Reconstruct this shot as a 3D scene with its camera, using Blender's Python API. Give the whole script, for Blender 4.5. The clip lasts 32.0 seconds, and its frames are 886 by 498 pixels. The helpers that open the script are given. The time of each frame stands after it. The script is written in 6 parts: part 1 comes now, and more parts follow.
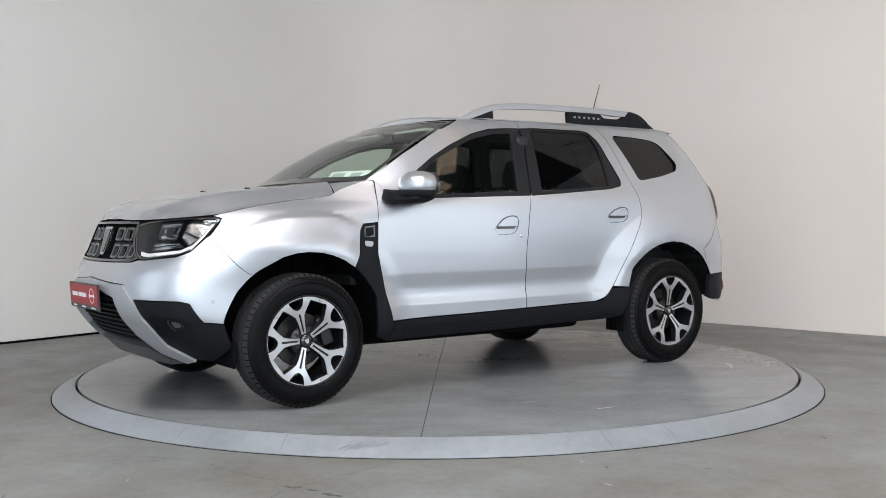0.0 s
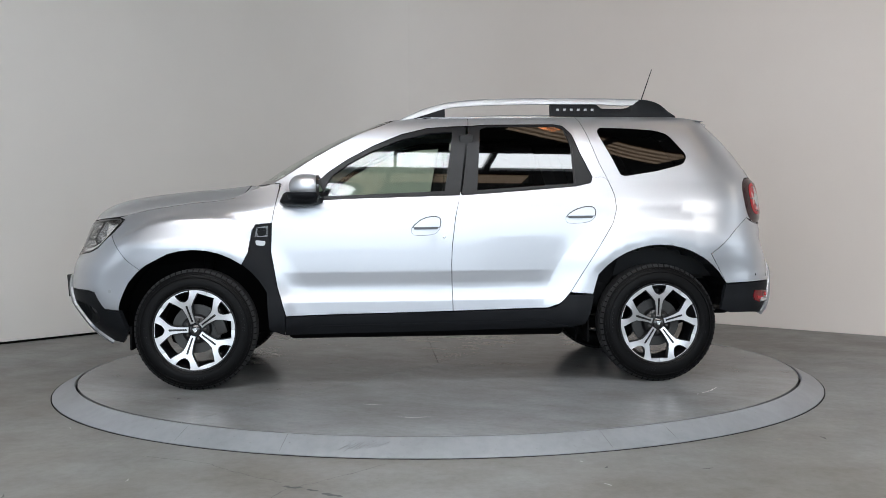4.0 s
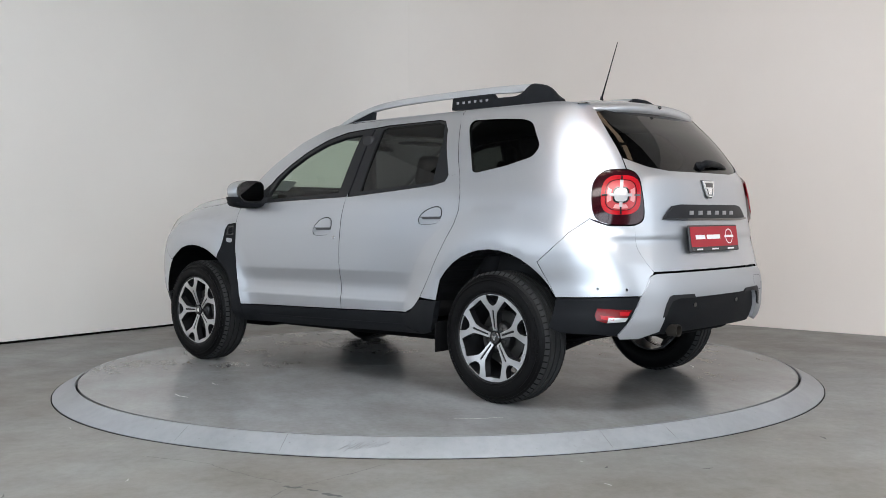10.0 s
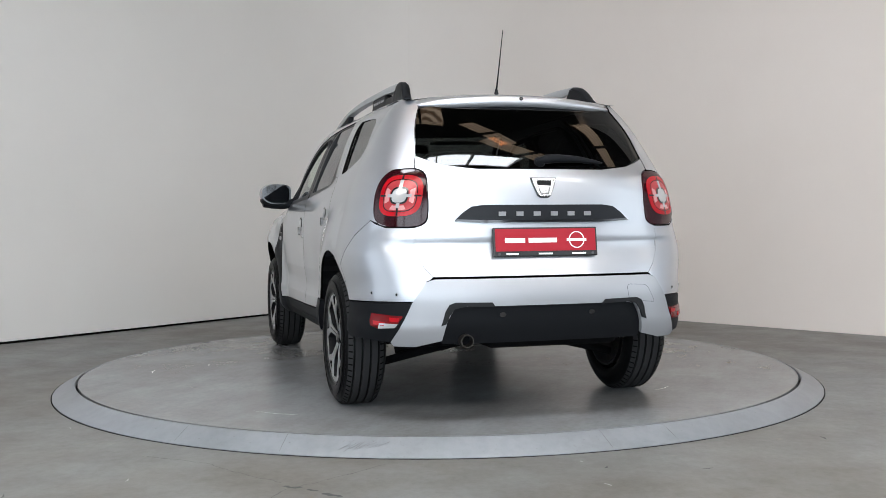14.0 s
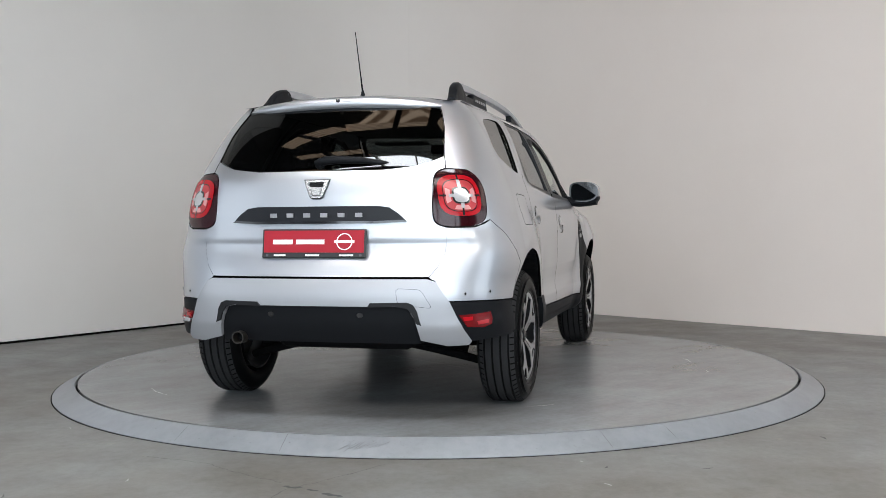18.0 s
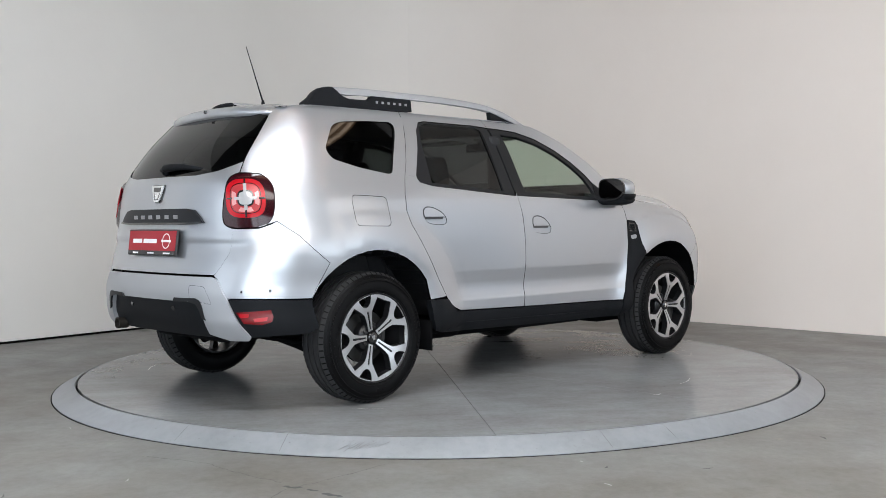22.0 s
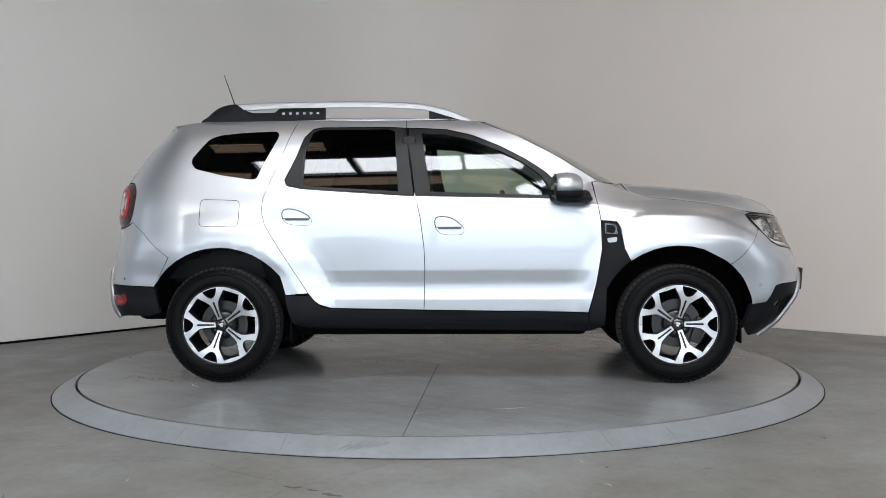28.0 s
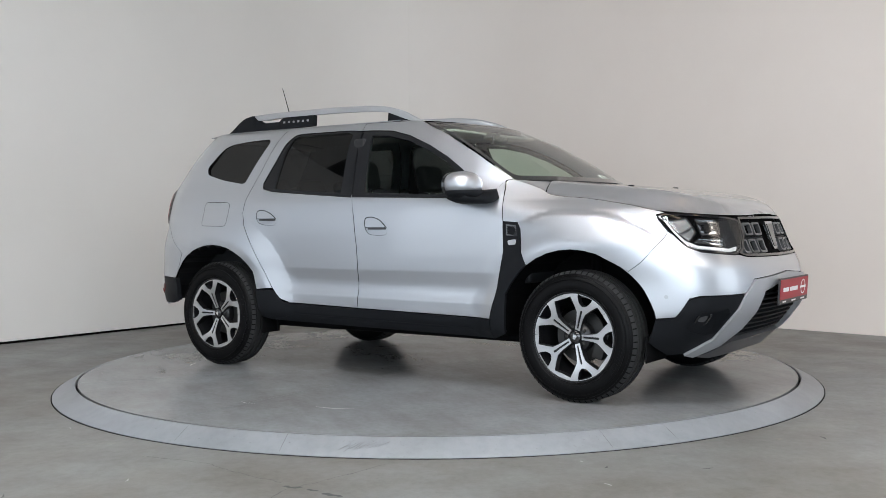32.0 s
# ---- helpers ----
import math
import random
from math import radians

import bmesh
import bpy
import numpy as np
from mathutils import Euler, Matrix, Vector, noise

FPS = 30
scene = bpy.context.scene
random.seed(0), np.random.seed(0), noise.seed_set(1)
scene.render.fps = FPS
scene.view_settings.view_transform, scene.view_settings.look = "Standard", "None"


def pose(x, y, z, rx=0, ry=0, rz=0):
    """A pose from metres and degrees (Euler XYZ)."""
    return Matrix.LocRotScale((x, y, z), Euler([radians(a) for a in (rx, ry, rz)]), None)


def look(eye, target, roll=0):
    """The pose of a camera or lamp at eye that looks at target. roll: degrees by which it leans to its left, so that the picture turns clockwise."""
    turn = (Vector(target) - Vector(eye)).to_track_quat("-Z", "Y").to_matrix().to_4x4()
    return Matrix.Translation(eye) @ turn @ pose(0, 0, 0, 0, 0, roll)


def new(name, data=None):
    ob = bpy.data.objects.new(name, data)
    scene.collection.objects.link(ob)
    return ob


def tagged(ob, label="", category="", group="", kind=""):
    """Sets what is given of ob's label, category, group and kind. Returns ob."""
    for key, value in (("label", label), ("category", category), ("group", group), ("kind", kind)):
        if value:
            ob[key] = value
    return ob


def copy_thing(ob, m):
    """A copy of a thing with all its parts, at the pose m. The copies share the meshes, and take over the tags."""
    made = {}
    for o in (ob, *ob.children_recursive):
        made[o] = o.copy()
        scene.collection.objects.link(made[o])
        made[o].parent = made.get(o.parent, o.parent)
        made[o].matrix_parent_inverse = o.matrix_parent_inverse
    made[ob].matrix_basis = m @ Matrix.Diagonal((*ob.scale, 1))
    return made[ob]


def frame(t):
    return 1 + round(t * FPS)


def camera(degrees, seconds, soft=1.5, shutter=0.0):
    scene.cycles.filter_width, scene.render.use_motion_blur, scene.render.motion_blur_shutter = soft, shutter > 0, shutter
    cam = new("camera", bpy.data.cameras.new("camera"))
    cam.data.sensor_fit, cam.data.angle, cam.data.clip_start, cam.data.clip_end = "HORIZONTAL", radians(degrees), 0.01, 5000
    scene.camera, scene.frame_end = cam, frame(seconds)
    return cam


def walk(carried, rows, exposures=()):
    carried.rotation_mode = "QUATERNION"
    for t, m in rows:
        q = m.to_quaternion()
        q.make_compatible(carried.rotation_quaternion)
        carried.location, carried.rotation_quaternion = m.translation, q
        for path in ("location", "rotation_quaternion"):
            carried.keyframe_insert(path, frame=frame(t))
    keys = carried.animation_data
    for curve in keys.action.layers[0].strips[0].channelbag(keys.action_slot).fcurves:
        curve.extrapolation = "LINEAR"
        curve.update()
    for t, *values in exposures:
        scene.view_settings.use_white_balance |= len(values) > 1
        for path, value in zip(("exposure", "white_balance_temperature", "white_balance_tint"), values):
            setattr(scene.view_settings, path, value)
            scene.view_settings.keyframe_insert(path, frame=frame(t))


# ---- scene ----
from mathutils.geometry import delaunay_2d_cdt as delaunay

random.seed(7)

# camera: stands still on a tripod before the turntable
CAM_EYE = (0.0, -6.702, 0.9526)
cam = camera(47.40, 32.0, soft=0.4)
CAM_POSE = look(CAM_EYE, (CAM_EYE[0] + 0.0053808, CAM_EYE[1] + 0.999582, CAM_EYE[2] - 0.0284068), -0.4635)
walk(cam, [(0.0, CAM_POSE), (32.0, CAM_POSE)],
     exposures=[(0.0, 0.36), (1.5, 0.21), (3.0, 0.09), (6.0, -0.12), (8.0, 0.14), (10.0, 0.36), (11.5, 0.39), (14.0, 0.24), (17.0, 0.16), (19.0, 0.22), (21.0, 0.34), (23.0, 0.36), (25.5, 0.01), (28.0, -0.04), (30.0, 0.08), (32.0, 0.28)])

FLOOR_Z = -0.070          # hall floor; the turntable's deck is z = 0
R_DECK, R_RING = 2.2624, 2.4054
HALL_H = 4.6
CORNER = (-0.38, 6.26)    # where the two walls meet
LEFT_DIR = (-0.605, -0.796)
RIGHT_DIR = (0.693, -0.721)

# ---- light ----
world = bpy.data.worlds.new("world")
scene.world = world
world.use_nodes = True
wn = world.node_tree
sky = wn.nodes.new("ShaderNodeTexSky")
sky.sky_type, sky.sun_disc = "NISHITA", False
sky.sun_elevation, sky.sun_rotation = radians(40), radians(150)
wn.links.new(sky.outputs[0], wn.nodes["Background"].inputs[0])
wn.nodes["Background"].inputs[1].default_value = 0.10


def area(name, m, sx, sy, power, color):
    d = bpy.data.lights.new(name, "AREA")
    d.shape, d.size, d.size_y, d.energy, d.color = "RECTANGLE", sx, sy, power, color
    ob = new(name, d)
    ob.matrix_world = m
    return ob


# daylight through the wide doorway behind the camera, and down through the rooflight row
area("doorway_light", look((-0.55, -10.85, 1.75), (-0.55, 0, 1.4)), 11.6, 3.4, 400, (0.78, 0.895, 1.0))
# two lamps in unseen side doorways, added to brighten the car's flanks
area("west_flank_light", look((-7.22, -5.0, 1.75), (0.0, -1.0, 1.3)), 3.5, 3.3, 16, (0.84, 0.92, 1.0))
area("east_flank_light", look((8.30, -5.2, 1.75), (0.0, -1.0, 1.3)), 4.0, 3.3, 46, (0.84, 0.93, 1.0))
area("rooflight_light", look((-0.20, -3.43, HALL_H - 0.10), (-0.20, -3.43, 0)), 4.5, 0.68, 160, (0.92, 0.955, 1.0))
# fill lamps added under the roof to brighten the walls; no rooflights stand here
area("rear_fill_light", look((0.9, -6.6, HALL_H - 0.12), (0.9, -0.8, 0.8)), 11.0, 1.8, 430, (1.0, 0.96, 0.925))
area("west_fill_light", look((-6.0, -2.2, HALL_H - 0.12), (-4.6, -0.8, 0)), 1.6, 5.0, 5, (0.94, 0.98, 1.0))
area("east_fill_light", look((6.6, -2.0, HALL_H - 0.12), (5.2, -0.6, 0)), 1.6, 5.0, 46, (1.0, 0.89, 0.78))


# ---- materials ----
def mat(name, color, rough=0.5, metal=0.0, coat=0.0, spec=0.5):
    m = bpy.data.materials.new(name)
    m.use_nodes = True
    b = m.node_tree.nodes["Principled BSDF"]
    b.inputs["Base Color"].default_value = (*color, 1)
    b.inputs["Roughness"].default_value = rough
    b.inputs["Metallic"].default_value = metal
    b.inputs["Coat Weight"].default_value = coat
    b.inputs["Coat Roughness"].default_value = 0.03
    b.inputs["Specular IOR Level"].default_value = spec
    return m


def node(m, kind, **kw):
    n = m.node_tree.nodes.new(kind)
    for k, v in kw.items():
        n.inputs[k.replace("_", " ")].default_value = v
    return n


def link(m, a, b):
    m.node_tree.links.new(a, b)


def bsdf(m):
    return m.node_tree.nodes["Principled BSDF"]


def coords(m, scale=(1, 1, 1)):
    t = node(m, "ShaderNodeTexCoord")
    mp = node(m, "ShaderNodeMapping", Scale=scale)
    link(m, t.outputs["Object"], mp.inputs["Vector"])
    return mp.outputs[0]


def mottled(m, dark, light, scale, detail=8.0, stretch=(1, 1, 1), socket="Base Color", lo=0.35, hi=0.65):
    """Colour that wanders between two tones."""
    n = node(m, "ShaderNodeTexNoise", Scale=scale, Detail=detail, Roughness=0.6)
    link(m, coords(m, stretch), n.inputs["Vector"])
    r = node(m, "ShaderNodeValToRGB")
    r.color_ramp.elements[0].position, r.color_ramp.elements[1].position = lo, hi
    r.color_ramp.elements[0].color = (*dark, 1)
    r.color_ramp.elements[1].color = (*light, 1)
    link(m, n.outputs["Fac"], r.inputs["Fac"])
    link(m, r.outputs["Color"], bsdf(m).inputs[socket])
    return r


def grained(m, scale, strength, dist=0.01, detail=4.0):
    n = node(m, "ShaderNodeTexNoise", Scale=scale, Detail=detail)
    link(m, coords(m), n.inputs["Vector"])
    b = node(m, "ShaderNodeBump", Strength=strength, Distance=dist)
    link(m, n.outputs["Fac"], b.inputs["Height"])
    link(m, b.outputs["Normal"], bsdf(m).inputs["Normal"])


def glass(name, tint, gloss=1.0):
    m = bpy.data.materials.new(name)
    m.use_nodes = True
    m.node_tree.nodes.remove(bsdf(m))
    out = m.node_tree.nodes["Material Output"]
    tr = node(m, "ShaderNodeBsdfTransparent", Color=(*tint, 1))
    gl = node(m, "ShaderNodeBsdfGlossy", Color=(gloss, gloss, gloss, 1), Roughness=0.02)
    lw = node(m, "ShaderNodeLayerWeight", Blend=0.5)
    pw = node(m, "ShaderNodeMath")
    pw.operation = "POWER"
    pw.inputs[1].default_value = 5.0
    fr = node(m, "ShaderNodeMapRange")
    fr.inputs["To Min"].default_value, fr.inputs["To Max"].default_value = 0.042, 0.95
    mx = node(m, "ShaderNodeMixShader")
    link(m, lw.outputs["Facing"], pw.inputs[0])
    link(m, pw.outputs[0], fr.inputs["Value"])
    link(m, fr.outputs["Result"], mx.inputs[0])
    link(m, tr.outputs[0], mx.inputs[1])
    link(m, gl.outputs[0], mx.inputs[2])
    link(m, mx.outputs[0], out.inputs[0])
    return m


def glow(name, color, strength):
    m = bpy.data.materials.new(name)
    m.use_nodes = True
    b = bsdf(m)
    b.inputs["Base Color"].default_value = (*color, 1)
    b.inputs["Emission Color"].default_value = (*color, 1)
    b.inputs["Emission Strength"].default_value = strength
    return m


SILVER = mat("silver paint", (0.505, 0.522, 0.556), 0.42, 0.94, 1.0)
PLASTIC = mat("black grained plastic", (0.0075, 0.0083, 0.010), 0.5, spec=0.11)
grained(PLASTIC, 900, 0.25, 0.0006)
GLOSS_BLACK = mat("gloss black", (0.012, 0.012, 0.013), 0.12, 0, 0.6)
TRIM_SILVER = mat("satin silver trim", (0.38, 0.39, 0.41), 0.42, 0.5, 0.1)
# dim reflection put into the mirror's colour
MIRROR = mat("dimmed mirror", (0.07, 0.074, 0.08), 0.03, 1.0)
CHROME = mat("chrome", (0.82, 0.83, 0.85), 0.10, 1.0)
TREAD = mat("dusty tread rubber", (0.026, 0.026, 0.027), 0.75, spec=0.15)
RUBBER = mat("tyre rubber", (0.0034, 0.0034, 0.0038), 0.42, spec=0.09)
grained(RUBBER, 300, 0.2, 0.001)
ALLOY = mat("machined alloy", (0.56, 0.56, 0.57), 0.30, 0.9, 0.3)
ALLOY_DARK = mat("dark wheel paint", (0.008, 0.008, 0.009), 0.35, 0.0, 0.2, 0.3)
STEEL = mat("brake steel", (0.05, 0.049, 0.048), 0.45, 0.7)
DISC_STEEL = mat("bright disc steel", (0.050, 0.049, 0.048), 0.38, 0.8)
LINER_PLASTIC = mat("moulded arch plastic", (0.008, 0.008, 0.009), 0.30, spec=0.5)
PILLAR = mat("black pillar film", (0.010, 0.0105, 0.012), 0.36, spec=0.22)
STRIP = mat("satin anthracite strip", (0.012, 0.013, 0.016), 0.36, spec=0.2)
GRILLE_SATIN = mat("satin grey grille frame", (0.13, 0.133, 0.14), 0.32, 0.7)
HOUSING = mat("black lamp housing", (0.004, 0.004, 0.0045), 0.3, spec=0.12)
EMBLEM = mat("dull chrome", (0.50, 0.51, 0.53), 0.16, 1.0)
HEAD_CHROME = mat("bright headlamp reflector", (0.80, 0.81, 0.83), 0.09, 1.0)
LAMP_CHROME = mat("lamp reflector chrome", (0.85, 0.86, 0.87), 0.20, 0.8)
LINER = mat("felt wheel liner", (0.0045, 0.0045, 0.005), 0.85, spec=0.05)
GLASS_CLEAR = glass("green tinted glass", (0.66, 0.76, 0.68))
GLASS_SCREEN = glass("windscreen glass", (0.80, 0.88, 0.81))
LAMP_GLASS = glass("headlamp lens", (0.9, 0.9, 0.9))
GLASS_REAR = glass("rear privacy glass", (0.05, 0.053, 0.056))
DRL = mat("white light guide", (0.85, 0.85, 0.85), 0.25)
STEP_SHADE = mat("dark shade of the trim step", (0.014, 0.0145, 0.016), 0.45, spec=0.2)
TRIM_DARK = mat("dark grey trim", (0.085, 0.085, 0.09), 0.32, 0.4)
SCUFF = mat("dark scuff", (0.06, 0.06, 0.062), 0.6)
FAINT_SCUFF = mat("faint scuff", (0.12, 0.12, 0.125), 0.6)
CHIP = mat("pale paint chip", (0.45, 0.45, 0.45), 0.6)
GLASS_DARK = glass("privacy glass", (0.055, 0.058, 0.062))
LENS_RED = mat("red lamp lens", (0.34, 0.004, 0.009), 0.22, 0, 0.12, 0.3)
REFLECTOR_RED = mat("deep red reflector", (0.13, 0.003, 0.005), 0.25, 0, 0.2, 0.3)
LENS_PINK = mat("pale pink lamp cell", (0.55, 0.24, 0.24), 0.2, 0.1, 0.3)
LENS_DISH = mat("rosy lamp dish", (0.36, 0.035, 0.04), 0.22, 0.1, 0.2)
LENS_DARK_RED = mat("dark red lamp lens", (0.022, 0.002, 0.004), 0.10, 0, 0.15, 0.35)
LENS_CLEAR = mat("clear lamp lens", (0.44, 0.44, 0.45), 0.15, 0.3, 0.5)
TAIL_STEEL = mat("sooty pipe steel", (0.050, 0.045, 0.040), 0.5, 0.8)
CABIN = mat("charcoal cabin plastic", (0.014, 0.0145, 0.016), 0.6, spec=0.3)
FABRIC = mat("dark seat fabric", (0.012, 0.012, 0.0135), 0.9, spec=0.2)
CREAM = mat("pale headlining", (0.45, 0.44, 0.41), 0.9)
PLATE_RED = mat("red plate print", (0.33, 0.010, 0.022), 0.42, 0, 0.08, 0.3)
WHITE_PRINT = mat("white print", (0.8, 0.8, 0.8), 0.5)
LETTER_GREY = mat("grey lettering", (0.30, 0.30, 0.31), 0.4, 0.5)
PRINT_GREY = mat("grey print", (0.35, 0.37, 0.38), 0.5)
PLATE_BLACK = mat("black plate surround", (0.015, 0.015, 0.016), 0.4)

def blended(m, a, b, mode="MULTIPLY", fac=1.0):
    """Two colours mixed; returns the mixed colour."""
    mx = node(m, "ShaderNodeMixRGB", Fac=fac)
    mx.blend_type = mode
    link(m, a, mx.inputs[1])
    link(m, b, mx.inputs[2])
    return mx.outputs[0]


def cloud(m, scale, lo, hi, c0, c1, detail=8.0, stretch=(1, 1, 1), rough=0.65):
    """A noise that runs between two colours."""
    n = node(m, "ShaderNodeTexNoise", Scale=scale, Detail=detail, Roughness=rough)
    link(m, coords(m, stretch), n.inputs["Vector"])
    r = node(m, "ShaderNodeValToRGB")
    r.color_ramp.elements[0].position, r.color_ramp.elements[1].position = lo, hi
    r.color_ramp.elements[0].color, r.color_ramp.elements[1].color = (*c0, 1), (*c1, 1)
    link(m, n.outputs["Fac"], r.inputs["Fac"])
    return r.outputs["Color"]


CONCRETE = mat("painted grey concrete", (0.27, 0.27, 0.26), 0.42, spec=0.35)
tone = cloud(CONCRETE, 0.55, 0.36, 0.62, (0.152, 0.142, 0.129), (0.222, 0.230, 0.232), 10.0)
tone = blended(CONCRETE, tone, cloud(CONCRETE, 3.2, 0.32, 0.60, (0.86, 0.84, 0.81), (1.0, 1.0, 1.0), 10.0))
tone = blended(CONCRETE, tone, cloud(CONCRETE, 26.0, 0.30, 0.60, (0.84, 0.83, 0.82), (1.0, 1.0, 1.0), 8.0, (1.0, 0.7, 1.0)))
tone = blended(CONCRETE, tone, cloud(CONCRETE, 9.0, 0.66, 0.73, (1.0, 1.0, 1.0), (1.22, 1.19, 1.10), 6.0))
tone = blended(CONCRETE, tone, cloud(CONCRETE, 75.0, 0.24, 0.33, (0.55, 0.53, 0.50), (1.0, 1.0, 1.0), 3.0))
link(CONCRETE, tone, bsdf(CONCRETE).inputs["Base Color"])
link(CONCRETE, cloud(CONCRETE, 2.4, 0.3, 0.7, (0.34, 0.34, 0.34), (0.52, 0.52, 0.52)), bsdf(CONCRETE).inputs["Roughness"])
grained(CONCRETE, 60, 0.12, 0.004)
DECK = mat("grey deck paint", (0.27, 0.28, 0.29), 0.25)
tone = cloud(DECK, 1.1, 0.34, 0.64, (0.185, 0.186, 0.186), (0.256, 0.267, 0.279), 10.0)
tone = blended(DECK, tone, cloud(DECK, 5.0, 0.30, 0.60, (0.86, 0.85, 0.84), (1.0, 1.0, 1.0), 10.0, (0.45, 1.4, 1.0)))
tone = blended(DECK, tone, cloud(DECK, 34.0, 0.28, 0.58, (0.88, 0.88, 0.87), (1.0, 1.0, 1.0), 6.0))
link(DECK, tone, bsdf(DECK).inputs["Base Color"])
RING = mat("blue grey ring paint", (0.22, 0.235, 0.25), 0.34)
tone = cloud(RING, 1.6, 0.34, 0.64, (0.182, 0.191, 0.205), (0.234, 0.246, 0.265), 10.0)
tone = blended(RING, tone, cloud(RING, 16.0, 0.30, 0.58, (0.88, 0.88, 0.88), (1.0, 1.0, 1.0), 8.0))
link(RING, blended(RING, tone, cloud(RING, 60.0, 0.26, 0.34, (0.62, 0.61, 0.60), (1.0, 1.0, 1.0), 3.0)), bsdf(RING).inputs["Base Color"])
WALL = mat("white wall paint with light graded in", (0.76, 0.735, 0.71), 0.75)
# fall of light put into the paint: greyer to the west, warmer to the east
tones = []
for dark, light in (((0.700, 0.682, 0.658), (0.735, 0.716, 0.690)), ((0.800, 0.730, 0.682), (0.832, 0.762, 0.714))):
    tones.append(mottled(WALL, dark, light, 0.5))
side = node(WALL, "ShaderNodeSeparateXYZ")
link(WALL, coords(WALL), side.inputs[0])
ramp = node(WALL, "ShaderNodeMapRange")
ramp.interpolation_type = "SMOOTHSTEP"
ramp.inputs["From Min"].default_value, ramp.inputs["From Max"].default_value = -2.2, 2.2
light_blend = node(WALL, "ShaderNodeMixRGB")
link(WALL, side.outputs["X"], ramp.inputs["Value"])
link(WALL, ramp.outputs["Result"], light_blend.inputs[0])
link(WALL, tones[0].outputs["Color"], light_blend.inputs[1])
link(WALL, tones[1].outputs["Color"], light_blend.inputs[2])
link(WALL, light_blend.outputs[0], bsdf(WALL).inputs["Base Color"])
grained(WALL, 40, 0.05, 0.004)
# tone of the unseen hall walls, chosen to darken what the car reflects
UNSEEN_WALL = mat("unseen hall wall blue grey", (0.36, 0.39, 0.43), 0.7)
mottled(UNSEEN_WALL, (0.33, 0.36, 0.40), (0.38, 0.41, 0.45), 0.7)
GAP = mat("black gap", (0.004, 0.004, 0.004), 0.9, spec=0.05)
BOUNCE_CEILING = mat("pale ceiling lining", (0.60, 0.585, 0.56), 0.8)
mottled(BOUNCE_CEILING, (0.76, 0.745, 0.72), (0.80, 0.785, 0.76), 0.6)
ROOF_STEEL = mat("dark roof sheet", (0.03, 0.029, 0.028), 0.6)
BEAM = mat("dark steel beam", (0.03, 0.03, 0.032), 0.5)
WARM_PANEL = glow("warm rooflight sheet", (1.0, 0.72, 0.48), 2.2)
wv = node(WARM_PANEL, "ShaderNodeTexWave", Scale=3.2, Distortion=1.2, Detail=2.0)
wv.bands_direction = "Y"
link(WARM_PANEL, coords(WARM_PANEL), wv.inputs["Vector"])
wr = node(WARM_PANEL, "ShaderNodeValToRGB")
wr.color_ramp.elements[0].position, wr.color_ramp.elements[1].position = 0.25, 0.75
wr.color_ramp.elements[0].color, wr.color_ramp.elements[1].color = (0.16, 0.09, 0.05, 1), (1.0, 0.78, 0.58, 1)
link(WARM_PANEL, wv.outputs["Fac"], wr.inputs["Fac"])
link(WARM_PANEL, wr.outputs["Color"], bsdf(WARM_PANEL).inputs["Emission Color"])
DAY_PANEL = glow("daylight rooflight sheet", (0.80, 0.90, 1.0), 4.0)
DAY_DOOR = glow("daylight haze", (0.84, 0.92, 1.0), 0.9)


# ---- mesh helpers ----
def part(name, bm, material, parent=None, label="", smooth=True):
    """Links a bmesh as one mesh object, under a thing or a part."""
    me = bpy.data.meshes.new(name)
    bm.normal_update()
    bm.to_mesh(me)
    bm.free()
    me.materials.append(material)
    if smooth:
        me.polygons.foreach_set("use_smooth", [True] * len(me.polygons))
    ob = new(name, me)
    ob.parent = parent
    return tagged(ob, label)


def sharp(ob, angle=35):
    """Smooth shading that breaks at edges."""
    ob.data.set_sharp_from_angle(angle=radians(angle))
    return ob


def empty(name, label, category, group="", kind=""):
    return tagged(new(name), label, category, group, kind)


def rounded(ob, w=0.006, seg=2):
    """Bevels a part's hard edges."""
    bm = bmesh.new()
    bm.from_mesh(ob.data)
    es = [e for e in bm.edges if len(e.link_faces) == 2 and e.calc_face_angle(0) > 0.5]
    bmesh.ops.bevel(bm, geom=es, offset=w, segments=seg, affect="EDGES", profile=0.6, clamp_overlap=True)
    bm.to_mesh(ob.data)
    bm.free()
    ob.data.polygons.foreach_set("use_smooth", [True] * len(ob.data.polygons))
    return sharp(ob, 40)


def box_bm(x0, x1, y0, y1, z0, z1):
    bm = bmesh.new()
    bmesh.ops.create_cube(bm, size=1)
    for v in bm.verts:
        v.co = Vector(((x0 + x1) / 2 + v.co.x * (x1 - x0), (y0 + y1) / 2 + v.co.y * (y1 - y0), (z0 + z1) / 2 + v.co.z * (z1 - z0)))
    return bm


def soft_box(x0, x1, y0, y1, z0, z1, r, seg=2):
    """A box with rounded edges."""
    bm = box_bm(x0, x1, y0, y1, z0, z1)
    bmesh.ops.bevel(bm, geom=bm.edges[:], offset=r, segments=seg, affect="EDGES", profile=0.5, clamp_overlap=True)
    return bm


